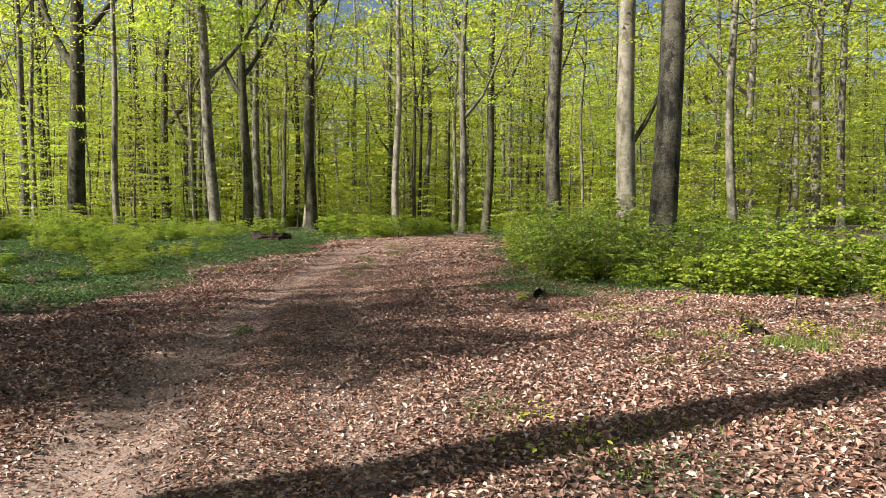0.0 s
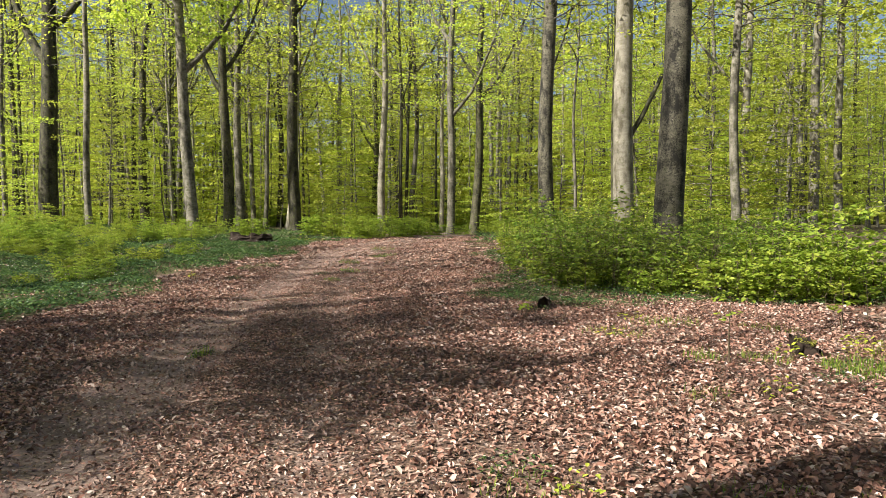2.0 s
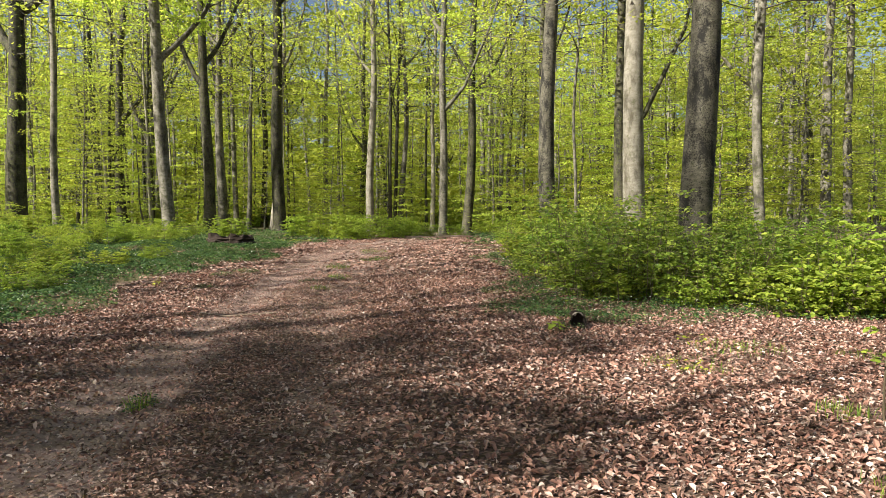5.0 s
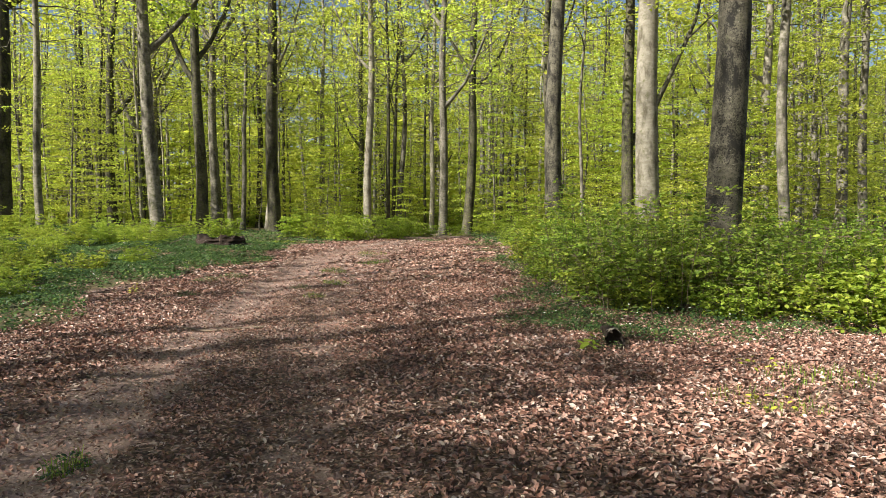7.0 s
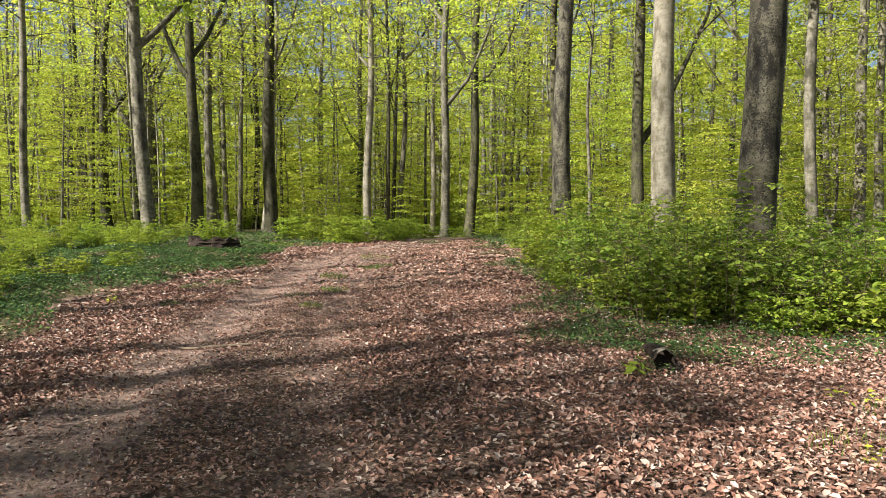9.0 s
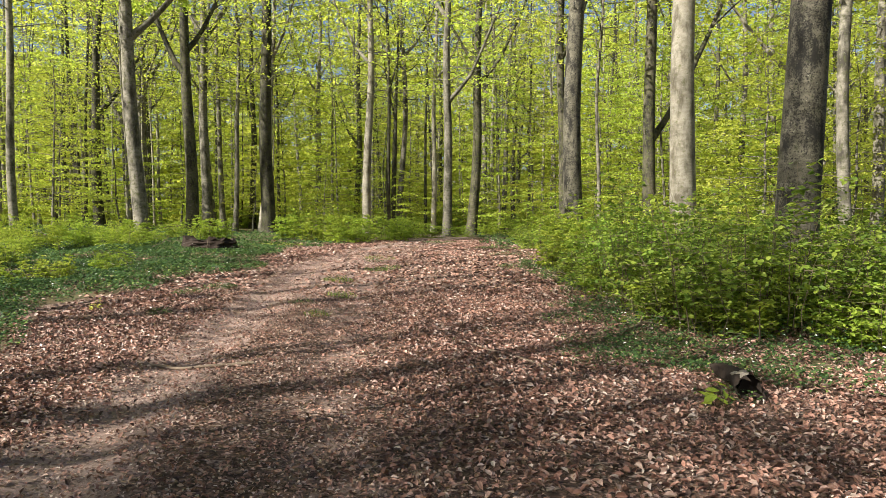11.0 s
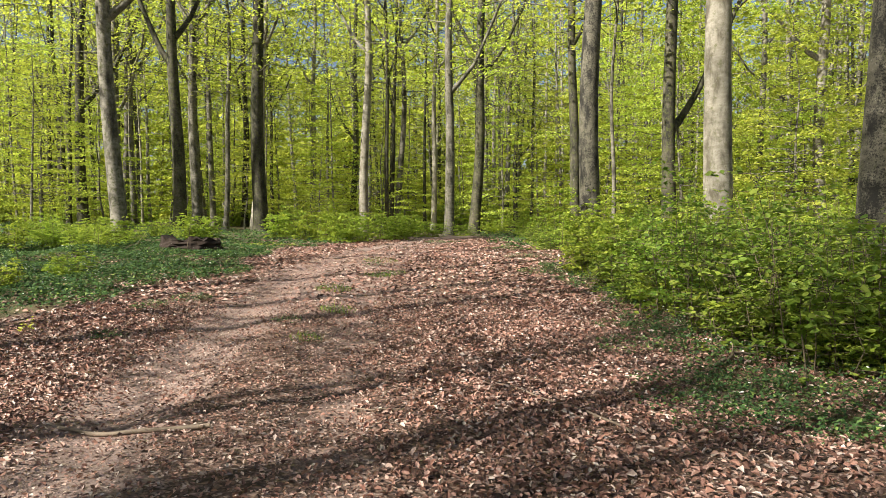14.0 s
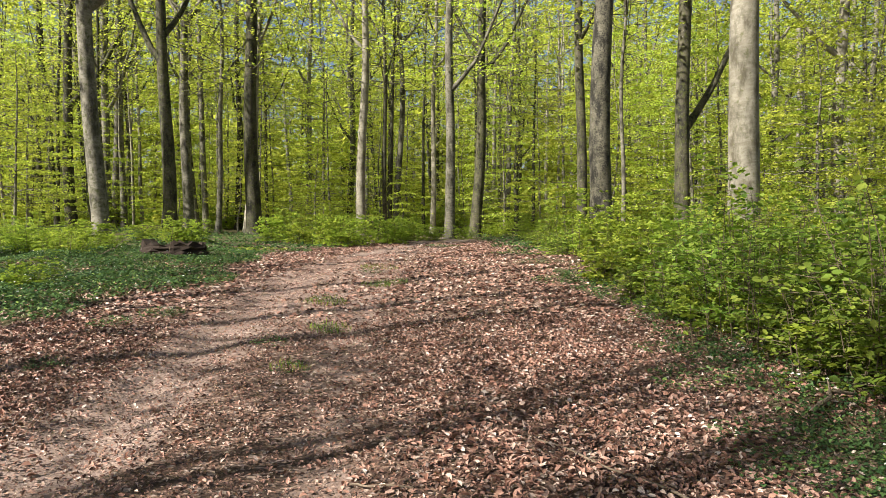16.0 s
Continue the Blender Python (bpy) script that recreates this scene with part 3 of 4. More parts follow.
# unseen wide crowns added to hold skylight off the near ground
for bx, by in ((10.0, 2.0), (16.0, 8.5), (13.0, -8.5), (20.5, 0.5), (4.0, -10.0), (-3.0, -8.0), (3.0, -4.5), (-9.0, -10.0), (23.0, 12.5), (19.0, -9.0)):
    beech(bx, by, 0.55, 26, crown=int(bx) % 3, turn=by, wide=1.4)

# young understorey beeches
YOUNG = []
for k, (h, reach, cnt, per) in enumerate(((9, 3.2, 44, 150), (12, 3.6, 50, 150), (7, 2.9, 36, 140), (14, 3.8, 54, 150), (5, 2.4, 30, 125))):
    YOUNG.append((h, *crown_parts(40 + k, 0.5 + 0.06 * h, h, reach, cnt, int(per * 1.0), 0.145, rise=0.16)))

YOUNG.append((10, *crown_parts(47, 1.4, 10, 3.4, 40, 190, 0.085, True, rise=0.25)))


def young_beech(x, y, k, turn=0.0, size=1.0):
    h, wood, green = YOUNG[k]
    root = tagged(new("young_beech"), "young understorey beech in fresh yellow-green leaf", "tree", "understorey beeches")
    root.location = (x, y, seat(x, y) - 0.02)
    root.rotation_euler = (0, 0, turn)
    root.scale = (size, size, size)
    me, t, p = trunk_mesh(h, 0.05 + 0.011 * h, (0, 0), (0.12, 0), 50 + k, BARK, 8, 0.15)
    part("trunk", me, root)
    tagged(part("branchwork", wood, root), kind="stuff")
    tagged(part("crown", green, root), kind="stuff")
    return root


first = [young_beech(*a) for a in ((14.0, 36.0, 0), (-9.0, 68.0, 1), (-20.0, 70.0, 2), (15.5, 47.0, 3), (5.0, 64.0, 4))]
young_beech(9.6, 11.6, 5, 0.4)
rng_y = np.random.default_rng(21)
spots = [(14.0, 36.0), (-9.0, 68.0), (-20.0, 70.0), (15.5, 47.0), (5.0, 64.0)]
tries = 0
while len(spots) < 84 and tries < 4000:
    tries += 1
    yy = rng_y.uniform(38, 98)
    xx = rng_y.uniform(-0.75, 0.75) * yy
    away = abs(xx - float(rut_x(yy)) - 0.9)
    if (yy < 60 and away < 5.5 + (60 - yy) * 0.10) or (xx < 0 and yy < 64 and xx > -0.62 * yy) or (4.5 < xx < 12 and yy < 46):
        continue
    if min((xx - a) ** 2 + (yy - b) ** 2 for a, b in spots) < 9:
        continue
    spots.append((xx, yy))
    k = int(rng_y.integers(0, 5))
    o = copy_thing(first[k], pose(xx, yy, seat(xx, yy) - 0.02, 0, 0, rng_y.uniform(0, 360)))

for xx, yy, k in ((13, 44, 1), (18, 36, 0), (21, 43, 3), (16, 52, 3), (12, 50, 0), (22, 50, 1), (19, 44.5, 2), (8.8, 47, 0), (5.8, 58, 1),
                  (-6.5, 63, 3), (-12.5, 66, 3), (-3, 67, 1), (-18.5, 67, 3), (-8, 70, 1), (-22, 72, 3), (-0.5, 72, 3), (-29, 68, 1)):
    copy_thing(first[k], pose(xx, yy, seat(xx, yy) - 0.02, 0, 0, rng_y.uniform(0, 360)))
for xx, yy, k in ((-24, 53, 1), (-28.5, 55, 3), (-21.5, 57.5, 0), (-33, 55, 3), (-30, 47.5, 0), (-35.5, 63, 3), (-27.5, 61, 1), (-38, 57, 1), (-7.4, 61, 2), (-13.3, 62.5, 2), (-1.2, 60.5, 4)):
    copy_thing(first[k], pose(xx, yy, seat(xx, yy) - 0.02, 0, 0, rng_y.uniform(0, 360)))

# plain columns of further beeches between the known ones and the far woods
rng_t = np.random.default_rng(33)
model = [beech(-5.0, 84.0, 0.5, 25, crown=6), beech(14.0, 82.0, 0.42, 24, crown=6, material=BARK_PALE), beech(-30.0, 80.0, 0.6, 26, crown=6, material=BARK_DARK)]
n = 0
while n < 62:
    yy = rng_t.uniform(64, 112)
    xx = rng_t.uniform(-0.72, 0.72) * yy
    if abs(xx) < 3 and yy < 70:
        continue
    copy_thing(model[n % 3], pose(xx, yy, seat(xx, yy) - 0.1, rng_t.normal(0, 2.2), rng_t.normal(0, 2.2), rng_t.uniform(0, 360)))
    n += 1

pole = [beech(-12.6, 70.0, 0.32, 23, crown=6, material=BARK_DARK, wide=0.7), beech(11.4, 66.0, 0.24, 21, (0.012, 0), crown=6, material=BARK_PALE, wide=0.7), beech(-21.2, 58.5, 0.3, 22, (-0.01, 0), crown=6, material=BARK_DARK, wide=0.7)]
n = 0
while n < 54:
    yy = rng_t.uniform(56, 88)
    xx = rng_t.uniform(-0.66, 0.66) * yy
    if abs(xx - 2.5) < 3.5 and yy < 66:
        continue
    copy_thing(pole[n % 3], pose(xx, yy, seat(xx, yy) - 0.1, rng_t.normal(0, 1.6), rng_t.normal(0, 1.6), rng_t.uniform(0, 360)))
    n += 1


def far_woods():
    rng = np.random.default_rng(8)
    soup = Soup()
    for q in range(640):
        y = rng.uniform(105, 210)
        x = rng.uniform(-0.8, 0.8) * y
        h, d = rng.uniform(16, 27), rng.uniform(0.25, 0.7)
        g = seat(x, y)
        lean = rng.normal(0, 0.035, 2)
        soup.add(*tube([(x, y, g - 0.3), (x + lean[0] * 9, y + lean[1] * 9, g + 9), (x + lean[0] * h, y + lean[1] * h, g + h)], [d / 2, d * 0.4, d * 0.15], 6))
    root = tagged(new("far_woods"), "distant beech wood in fresh spring leaf", "woods", kind="stuff")
    part("trunks", soup.mesh("trunks", BARK), root)
    n = 300000
    y = rng.uniform(100, 215, n)
    x = rng.uniform(-0.82, 0.82, n) * y
    # leaves hang in flat tiers about clump centres
    c = rng.integers(0, 3400, n)
    cy = 98 + 110 * rng.uniform(0, 1, 3400) ** 1.5
    cx = rng.uniform(-0.82, 0.82, 3400) * cy
    cz = 0.4 + 34 * rng.uniform(0, 1, 3400) ** 1.9
    p = np.stack([cx[c] + rng.normal(0, 2.6, n), cy[c] + rng.normal(0, 2.0, n), cz[c] + rng.normal(0, 0.4, n) + 1.2], 1)
    p[:, 2] = np.maximum(p[:, 2], 1.0)
    lv, lf = leaves(p, 0.78, rng, 0.7, 0.12, broad=0.9, tiny=True)
    part("foliage", mesh_of("foliage", lv, lf, LEAF), root)


far_woods()


# ---- bushes ----
def bush_parts(seed, height, reach, stems, per, size, material, tiers=5, ovate=True):
    rng = np.random.default_rng(seed)
    twig, pos, yaw = Soup(), [], []
    for q in range(stems):
        a, r = rng.uniform(0, 6.28), reach * math.sqrt(rng.uniform(0, 1)) * 0.75
        b = np.array([math.cos(a) * r, math.sin(a) * r, -0.03])
        hh = height * rng.uniform(0.4, 1.2)
        t = np.linspace(0, 1, 6)
        out = rng.uniform(0.05, 0.35)
        line = b + np.stack([math.cos(a) * out * hh * t ** 1.5, math.sin(a) * out * hh * t ** 1.5, hh * t], 1)
        line[1:] += rng.normal(0, 0.02, (5, 3))
        twig.add(*tube(line, 0.008 * (1 - 0.8 * t), 3 if not ovate else 4))
        for m in range(tiers):
            s = rng.uniform(0.04, 1.0)
            o = np.array([np.interp(s, t, line[:, e]) for e in range(3)])
            aa, ln = rng.uniform(0, 6.28), rng.uniform(0.25, 0.6) * (1.15 - 0.5 * s)
            kk = np.linspace(0, 1, 4)
            w = o + np.stack([np.cos(aa) * ln * kk, np.sin(aa) * ln * kk, ln * (0.35 * kk - 0.3 * kk ** 2)], 1)
            if ovate:
                twig.add(*tube(w[::3], [0.0045, 0.001], 3))
            cnt = int(per * rng.uniform(0.6, 1.3))
            f = rng.uniform(0.15, 1.05, cnt)
            side = rng.choice([-1, 1], cnt) * rng.uniform(0.02, 0.13, cnt)
            c = np.stack([np.interp(f, kk, w[:, e]) for e in range(3)], 1)
            c += np.stack([-np.sin(aa) * side, np.cos(aa) * side, rng.normal(-0.01, 0.02, cnt)], 1)
            pos.append(c)
            yaw.append(aa + np.sign(side) * rng.uniform(0.4, 1.1, cnt))
    pos, yaw = np.concatenate(pos), np.concatenate(yaw)
    lv, lf = leaves(pos, size, rng, 0.45, 0.10, ovate, 0.66 if ovate else 0.8, yaw, not ovate)
    return twig.mesh("stems", STEM), mesh_of("foliage", lv, lf, material)


BUSHES = [bush_parts(70 + k, h, r, st, 10, 0.08, LEAF_SHRUB, 8) for k, (h, r, st) in enumerate(((1.5, 1.3, 46), (1.25, 1.2, 42), (1.75, 1.4, 50), (0.8, 1.0, 34)))]
FAR_BUSHES = [bush_parts(90 + k, h, r, st, 13, 0.115, LEAF_MAPLE, 7, False) for k, (h, r, st) in enumerate(((1.5, 1.3, 40), (1.25, 1.2, 36), (1.75, 1.4, 42)))]
MAPLES = [bush_parts(80 + k, h, r, st, 11, 0.11, LEAF_MAPLE, 6) for k, (h, r, st) in enumerate(((1.35, 1.3, 40), (1.0, 1.2, 34)))]


def bush(x, y, data, size=1.0, turn=0.0, label="dense green beech saplings beside the track", group="bushes beside the track"):
    root = tagged(new("bush"), label, "bush", group)
    root.matrix_world = pose(x, y, seat(x, y), 0, 0, turn) @ Matrix.Diagonal((size, size, size, 1))
    tagged(part("stemwork", data[0], root), kind="stuff")
    tagged(part("foliage", data[1], root), kind="stuff")
    return root


rng_b = np.random.default_rng(4)
for y0, x0, x1 in ((16.2, 3.6, 6.4), (17.6, 3.0, 9.5), (19.0, 3.2, 9.5), (21.2, 3.6, 10.5), (23.6, 4.0, 11), (26.2, 4.2, 12), (29.5, 4.3, 12), (33.5, 4.6, 12)):
    x = x0
    while x < x1:
        bush(x, y0 + rng_b.uniform(-0.5, 0.5), (BUSHES if y0 < 22 else FAR_BUSHES)[int(rng_b.integers(0, 3))], rng_b.uniform(0.85, 1.12), rng_b.uniform(0, 360))
        x += rng_b.uniform(1.5, 2.0) * (1 + (y0 - 15) * 0.02)
for x, y, s in ((2.7, 20.6, 0.8), (3.2, 16.6, 0.6), (3.0, 22.6, 0.8), (3.2, 25.0, 0.85), (3.6, 31.0, 0.9), (3.0, 18.2, 0.75), (4.2, 37.0, 0.9)):
    bush(x, y, BUSHES[3], s, rng_b.uniform(0, 360), "low green saplings at the track's edge")
for x, y, k, s in ((7.0, 14.6, 0, 1.0), (8.6, 15.2, 1, 1.1), (9.9, 14.6, 0, 0.9), (7.9, 16.6, 0, 1.1), (10.4, 16.8, 0, 1.1), (5.9, 14.3, 1, 0.8), (11.8, 15.6, 1, 1.1), (9.0, 12.9, 1, 0.7)):
    bush(x, y, MAPLES[k], s, rng_b.uniform(0, 360), "bright yellow-green young maple bush in sun", "maple bushes")
for x, y, k, s in ((3.3, 16.3, 1, 0.5), (4.5, 15.5, 0, 0.55), (5.5, 15.7, 1, 0.7), (4.1, 17.3, 0, 0.7), (2.9, 19.6, 1, 0.6), (6.5, 15.3, 0, 0.8), (3.5, 21.8, 0, 0.8), (5.0, 18.2, 0, 0.9), (3.0, 24.4, 1, 0.8)):
    bush(x, y, MAPLES[k], s, rng_b.uniform(0, 360), "pale green maple seedlings in front of darker bushes", "maple bushes")
for x, y, s in ((-3.6, 39.0, 0.9), (-5.2, 41.0, 1.0), (-2.2, 42.0, 0.9), (-6.8, 43.5, 1.0), (-4.2, 45.0, 1.0), (-1.5, 47.0, 0.9), (-13.4, 35.5, 0.4),
                (-10.8, 34.0, 0.4), (-14.9, 36.5, 0.5), (-17.5, 36.5, 0.6), (-21, 40, 0.7), (-24, 43, 0.7), (-13, 43, 0.6)):
    bush(x, y, FAR_BUSHES[int(rng_b.integers(0, 2))], s * 1.1, rng_b.uniform(0, 360), "green beech saplings at the wood's edge", "bushes at the wood's edge")


for x, y, k, sc in ((0.4, 48.4, 1, 0.7), (2.2, 49.6, 1, 0.6), (-0.9, 49.8, 0, 0.8), (4.6, 53.5, 0, 0.8), (6.0, 50.0, 2, 0.8), (5.2, 44.0, 0, 0.8), (7.0, 46.5, 1, 0.9)):
    bush(x, y, FAR_BUSHES[k], sc, rng_b.uniform(0, 360), "low green saplings at the far end of the track", "bushes at the wood's edge")
for q in range(24):
    yy = rng_b.uniform(60, 82)
    xx = (-0.55 + 1.15 * q / 23 + rng_b.uniform(-0.03, 0.03)) * yy
    bush(xx, yy, FAR_BUSHES[q % 3], rng_b.uniform(1.4, 2.1), rng_b.uniform(0, 360), "green beech saplings between far trunks", "far bushes")
for q in range(20):
    yy = rng_b.uniform(13, 36)
    xx = -7.5 - rng_b.uniform(0, 1) * (2 + yy * 0.25)
    if yy > 25:
        xx -= 4.5
    bush(xx, yy, BUSHES[3] if yy < 22 else FAR_BUSHES[1], rng_b.uniform(0.3, 0.5), rng_b.uniform(0, 360), "tiny green sapling standing in the herb carpet", "saplings in the herbs")

for q in range(34):
    yy = rng_b.uniform(25, 42)
    xx = -9.8 - rng_b.uniform(0, 1) * (0.62 * yy - 8)
    if abs(xx + 7.9) < 2.2:
        continue
    bush(xx, yy, FAR_BUSHES[q % 3], rng_b.uniform(0.4, 0.8), rng_b.uniform(0, 360), "leafy green saplings at the feet of trunks", "saplings under the trees")
for q in range(16):
    yy = rng_b.uniform(15, 25)
    xx = -8.6 - rng_b.uniform(0, 1) * (0.55 * yy - 4)
    bush(xx, yy, MAPLES[q % 2], rng_b.uniform(0.28, 0.5), rng_b.uniform(0, 360), "low yellow-green seedlings over the herb carpet", "saplings in the herbs")


# ---- herbs ----
def sapling(x, y, h, n, size, label, low=0.35):
    rng = np.random.default_rng(int(abs(x * 90 + y * 7)))
    t = np.linspace(0, 1, 8)
    line = np.stack([0.05 * h * np.sin(t * 3 + x), 0.04 * h * np.sin(t * 4 + y), h * t - 0.02], 1)
    root = tagged(new("sapling"), label, "sapling", "thin saplings")
    root.location = (x, y, seat(x, y))
    part("stem", mesh_of("stem", *tube(line, 0.011 * (1 - 0.75 * t), 6), STEM, True), root)
    twig, pos, yaw = Soup(), [], []
    for q in range(max(4, n // 7)):
        s = rng.uniform(low, 1)
        o = np.array([np.interp(s, t, line[:, e]) for e in range(3)])
        a, ln = rng.uniform(0, 6.28), h * rng.uniform(0.12, 0.34) * (1.2 - 0.6 * s)
        e = o + np.array([math.cos(a) * ln, math.sin(a) * ln, ln * rng.uniform(0.0, 0.4)])
        twig.add(*tube([o, e], [0.004, 0.001], 3))
        f = rng.uniform(0.3, 1.05, 7)[:, None]
        off = rng.choice([-1, 1], 7) * rng.uniform(0.02, 0.07, 7)
        pos.append(o * (1 - f) + e * f + np.stack([-np.sin(a) * off, np.cos(a) * off, rng.normal(0, 0.01, 7)], 1))
        yaw.append(a + np.sign(off) * 0.8)
    tagged(part("twigwork", twig.mesh("twigwork", STEM), root), kind="stuff")
    lv, lf = leaves(np.concatenate(pos), size, rng, 0.35, 0.1, True, 0.66, np.concatenate(yaw))
    tagged(part("foliage", mesh_of("foliage", lv, lf, LEAF_MAPLE), root), kind="stuff")


sapling(-7.6, 30.3, 1.25, 70, 0.10, "thin bright green sapling before an old stump", 0.5)
sapling(2.55, 16.1, 0.75, 60, 0.10, "pale green beech sapling spreading over dead leaves")
sapling(2.2, 17.2, 0.55, 49, 0.09, "pale green beech sapling spreading over dead leaves", 0.3)
sapling(1.95, 18.9, 0.5, 49, 0.09, "pale green beech sapling at the track's edge", 0.2)
sapling(3.1, 15.3, 0.8, 63, 0.10, "pale green beech sapling in front of bushes")
sapling(2.4, 21.6, 0.8, 70, 0.09, "pale green beech sapling at the track's edge", 0.2)
sapling(2.7, 26.5, 1.1, 84, 0.10, "bright yellow-green sapling at the track's edge", 0.15)
sapling(3.2, 29.0, 1.3, 98, 0.11, "bright yellow-green sapling at the track's edge", 0.15)
sapling(3.0, 8.4, 0.7, 14, 0.06, "thin bare sapling among dead leaves", 0.5)
sapling(5.5, 10.6, 0.75, 42, 0.085, "yellow-green maple sapling among dead leaves", 0.3)
sapling(6.3, 11.3, 0.65, 42, 0.085, "yellow-green maple sapling among dead leaves", 0.3)
sapling(-9.6, 29.0, 0.8, 49, 0.09, "green sapling in the herb carpet", 0.3)
sapling(-11.0, 27.5, 0.7, 42, 0.09, "green sapling in the herb carpet", 0.3)


def build_herbs():
    rng = np.random.default_rng(12)

    def keep(x, y):
        gap = 0.5 + 0.5 * np.sin(x * 1.9 + 1.6 * np.sin(y * 1.1)) * np.sin(y * 1.6 + np.sin(x * 0.8))
        return np.where(herb_mask(x, y) > 0.35, herb_mask(x, y) * np.clip(0.25 + gap, 0, 1), 0)

    xa, ya = scatter(rng, 78000, -24, -4, 8.5, 34, lambda x, y: keep(x, y) * (x > -0.72 * y - 1))
    xb, yb = scatter(rng, 26000, 0.6, 9, 12.3, 26, keep)
    xc, yc = scatter(rng, 12000, -36, 9, 33, 58, keep)
    x, y, s = np.concatenate([xa, xb, xc]), np.concatenate([ya, yb, yc]), np.concatenate([np.full(len(xa), 0.062), np.full(len(xb), 0.045), np.full(len(xc), 0.12)])
    pos, sz = [], []
    for q in range(5):
        r = s * rng.uniform(0.2, 1.3, len(x))
        a = rng.uniform(0, 6.28, len(x))
        xx, yy = x + np.cos(a) * r, y + np.sin(a) * r
        pos.append(np.stack([xx, yy, ground_z(xx, yy) + rng.uniform(0.03, 0.20, len(x)) * (0.45 + 1.0 * (np.sin(x * 0.9 + 1.7 * np.sin(y * 0.45)) * np.sin(y * 0.8 + x * 0.3)) ** 2)], 1))
        sz.append(s)
    lv, lf = leaves(np.concatenate(pos), np.concatenate(sz), rng, 0.5, 0.1, broad=0.7, tiny=True)
    ob = new("anemone_carpet", mesh_of("anemone_carpet", lv, lf, LEAF_HERB))
    tagged(ob, "low carpet of dark green wood anemone leaves", "ground cover", kind="stuff")
    pick = rng.uniform(0, 1, len(x)) < 0.03
    fx, fy = x[pick], y[pick]
    petals = []
    for q in range(3):
        petals.append(np.stack([fx, fy, ground_z(fx, fy) + 0.19], 1))
    lv, lf = leaves(np.concatenate(petals), 0.032, rng, 0.25, 0.1, True, 0.5)
    tagged(new("anemone_flowers", mesh_of("anemone_flowers", lv, lf, PETAL)), "small white wood anemone flowers over the leaves", "flowers", kind="stuff")


build_herbs()


def tuft(x, y, r, n, size, material, name, label, category, high=0.14):
    rng = np.random.default_rng(int(abs(x * 100 + y * 10)))
    if material is LEAF_HERB:
        n, size = int(n * 1.8), size * 0.66
    q = r * np.sqrt(rng.uniform(0, 1, n))
    a = rng.uniform(0, 6.28, n)
    px, py = x + np.cos(a) * q, y + np.sin(a) * q
    hz = high * rng.uniform(0.2, 1, n) * (1.1 - 0.6 * q / r)
    p = np.stack([px, py, ground_z(px, py) + hz], 1)
    lv, lf = leaves(p, size, rng, 0.35, 0.1, True, 0.6)
    lv[:, 0] -= x
    lv[:, 1] -= y
    z = seat(x, y)
    lv[:, 2] -= z
    root = tagged(new(name), label, category, category + "s on the floor")
    root.location = (x, y, z)
    tagged(part("foliage", mesh_of("foliage", lv, lf, material), root), kind="stuff")
    st = Soup()
    for k in range(0, n, max(1, n // 18)):
        c = lv.reshape(n, -1, 3)[k].mean(0)
        st.add(*tube([(c[0] * 0.5, c[1] * 0.5, -0.02), (c[0] * 0.8, c[1] * 0.8, c[2] * 0.6), tuple(c)], [0.003, 0.002, 0.001], 3))
    tagged(part("stemwork", st.mesh("stemwork", STEM), root), kind="stuff")


GREEN_TUFT = "low green herb tuft among dead leaves"
for x, y, r, n, s in ((-4.83, 21.35, 0.34, 160, 0.05), (-5.25, 20.6, 0.3, 130, 0.05), (-4.94, 18.36, 0.22, 90, 0.045), (-2.6, 22.5, 0.3, 90, 0.05), (-2.35, 20.2, 0.25, 70, 0.045), (-1.6, 24.5, 0.4, 110, 0.05),
                      (-2.75, 9.3, 0.16, 50, 0.05), (-2.45, 18.0, 0.2, 50, 0.04), (1.3, 15.8, 0.55, 240, 0.06), (1.25, 17.3, 0.4, 170, 0.06), (2.2, 15.4, 0.5, 200, 0.06), (0.9, 14.6, 0.25, 70, 0.05)):
    tuft(x, y, r, n, s, LEAF_HERB, "herb_tuft", GREEN_TUFT, "herb tuft")
for x, y, r, n, s in ((4.75, 8.95, 0.2, 34, 0.05), (3.9, 8.9, 0.18, 30, 0.05), (2.3, 10.3, 0.25, 24, 0.05), (5.2, 9.6, 0.3, 40, 0.06), (0.75, 5.2, 0.2, 26, 0.04), (1.0, 4.6, 0.22, 30, 0.04), (0.5, 4.4, 0.2, 24, 0.04),
                      (3.0, 11.8, 0.25, 24, 0.05), (-6.1, 18.8, 0.15, 26, 0.05), (2.9, 7.2, 0.2, 18, 0.05)):
    tuft(x, y, r, n, s, LEAF_YELLOW, "yellow_sprout", "yellow-green sprout standing among dead leaves", "sprout", 0.2)
for x, y, r, n in ((4.3, 8.3, 0.42, 150), (3.7, 7.6, 0.3, 70), (1.4, 4.1, 0.5, 120), (0.4, 5.6, 0.25, 50)):
    tuft(x, y, r, n, 0.05, LEAF_HERB, "herb_tuft", GREEN_TUFT, "herb tuft", 0.1)


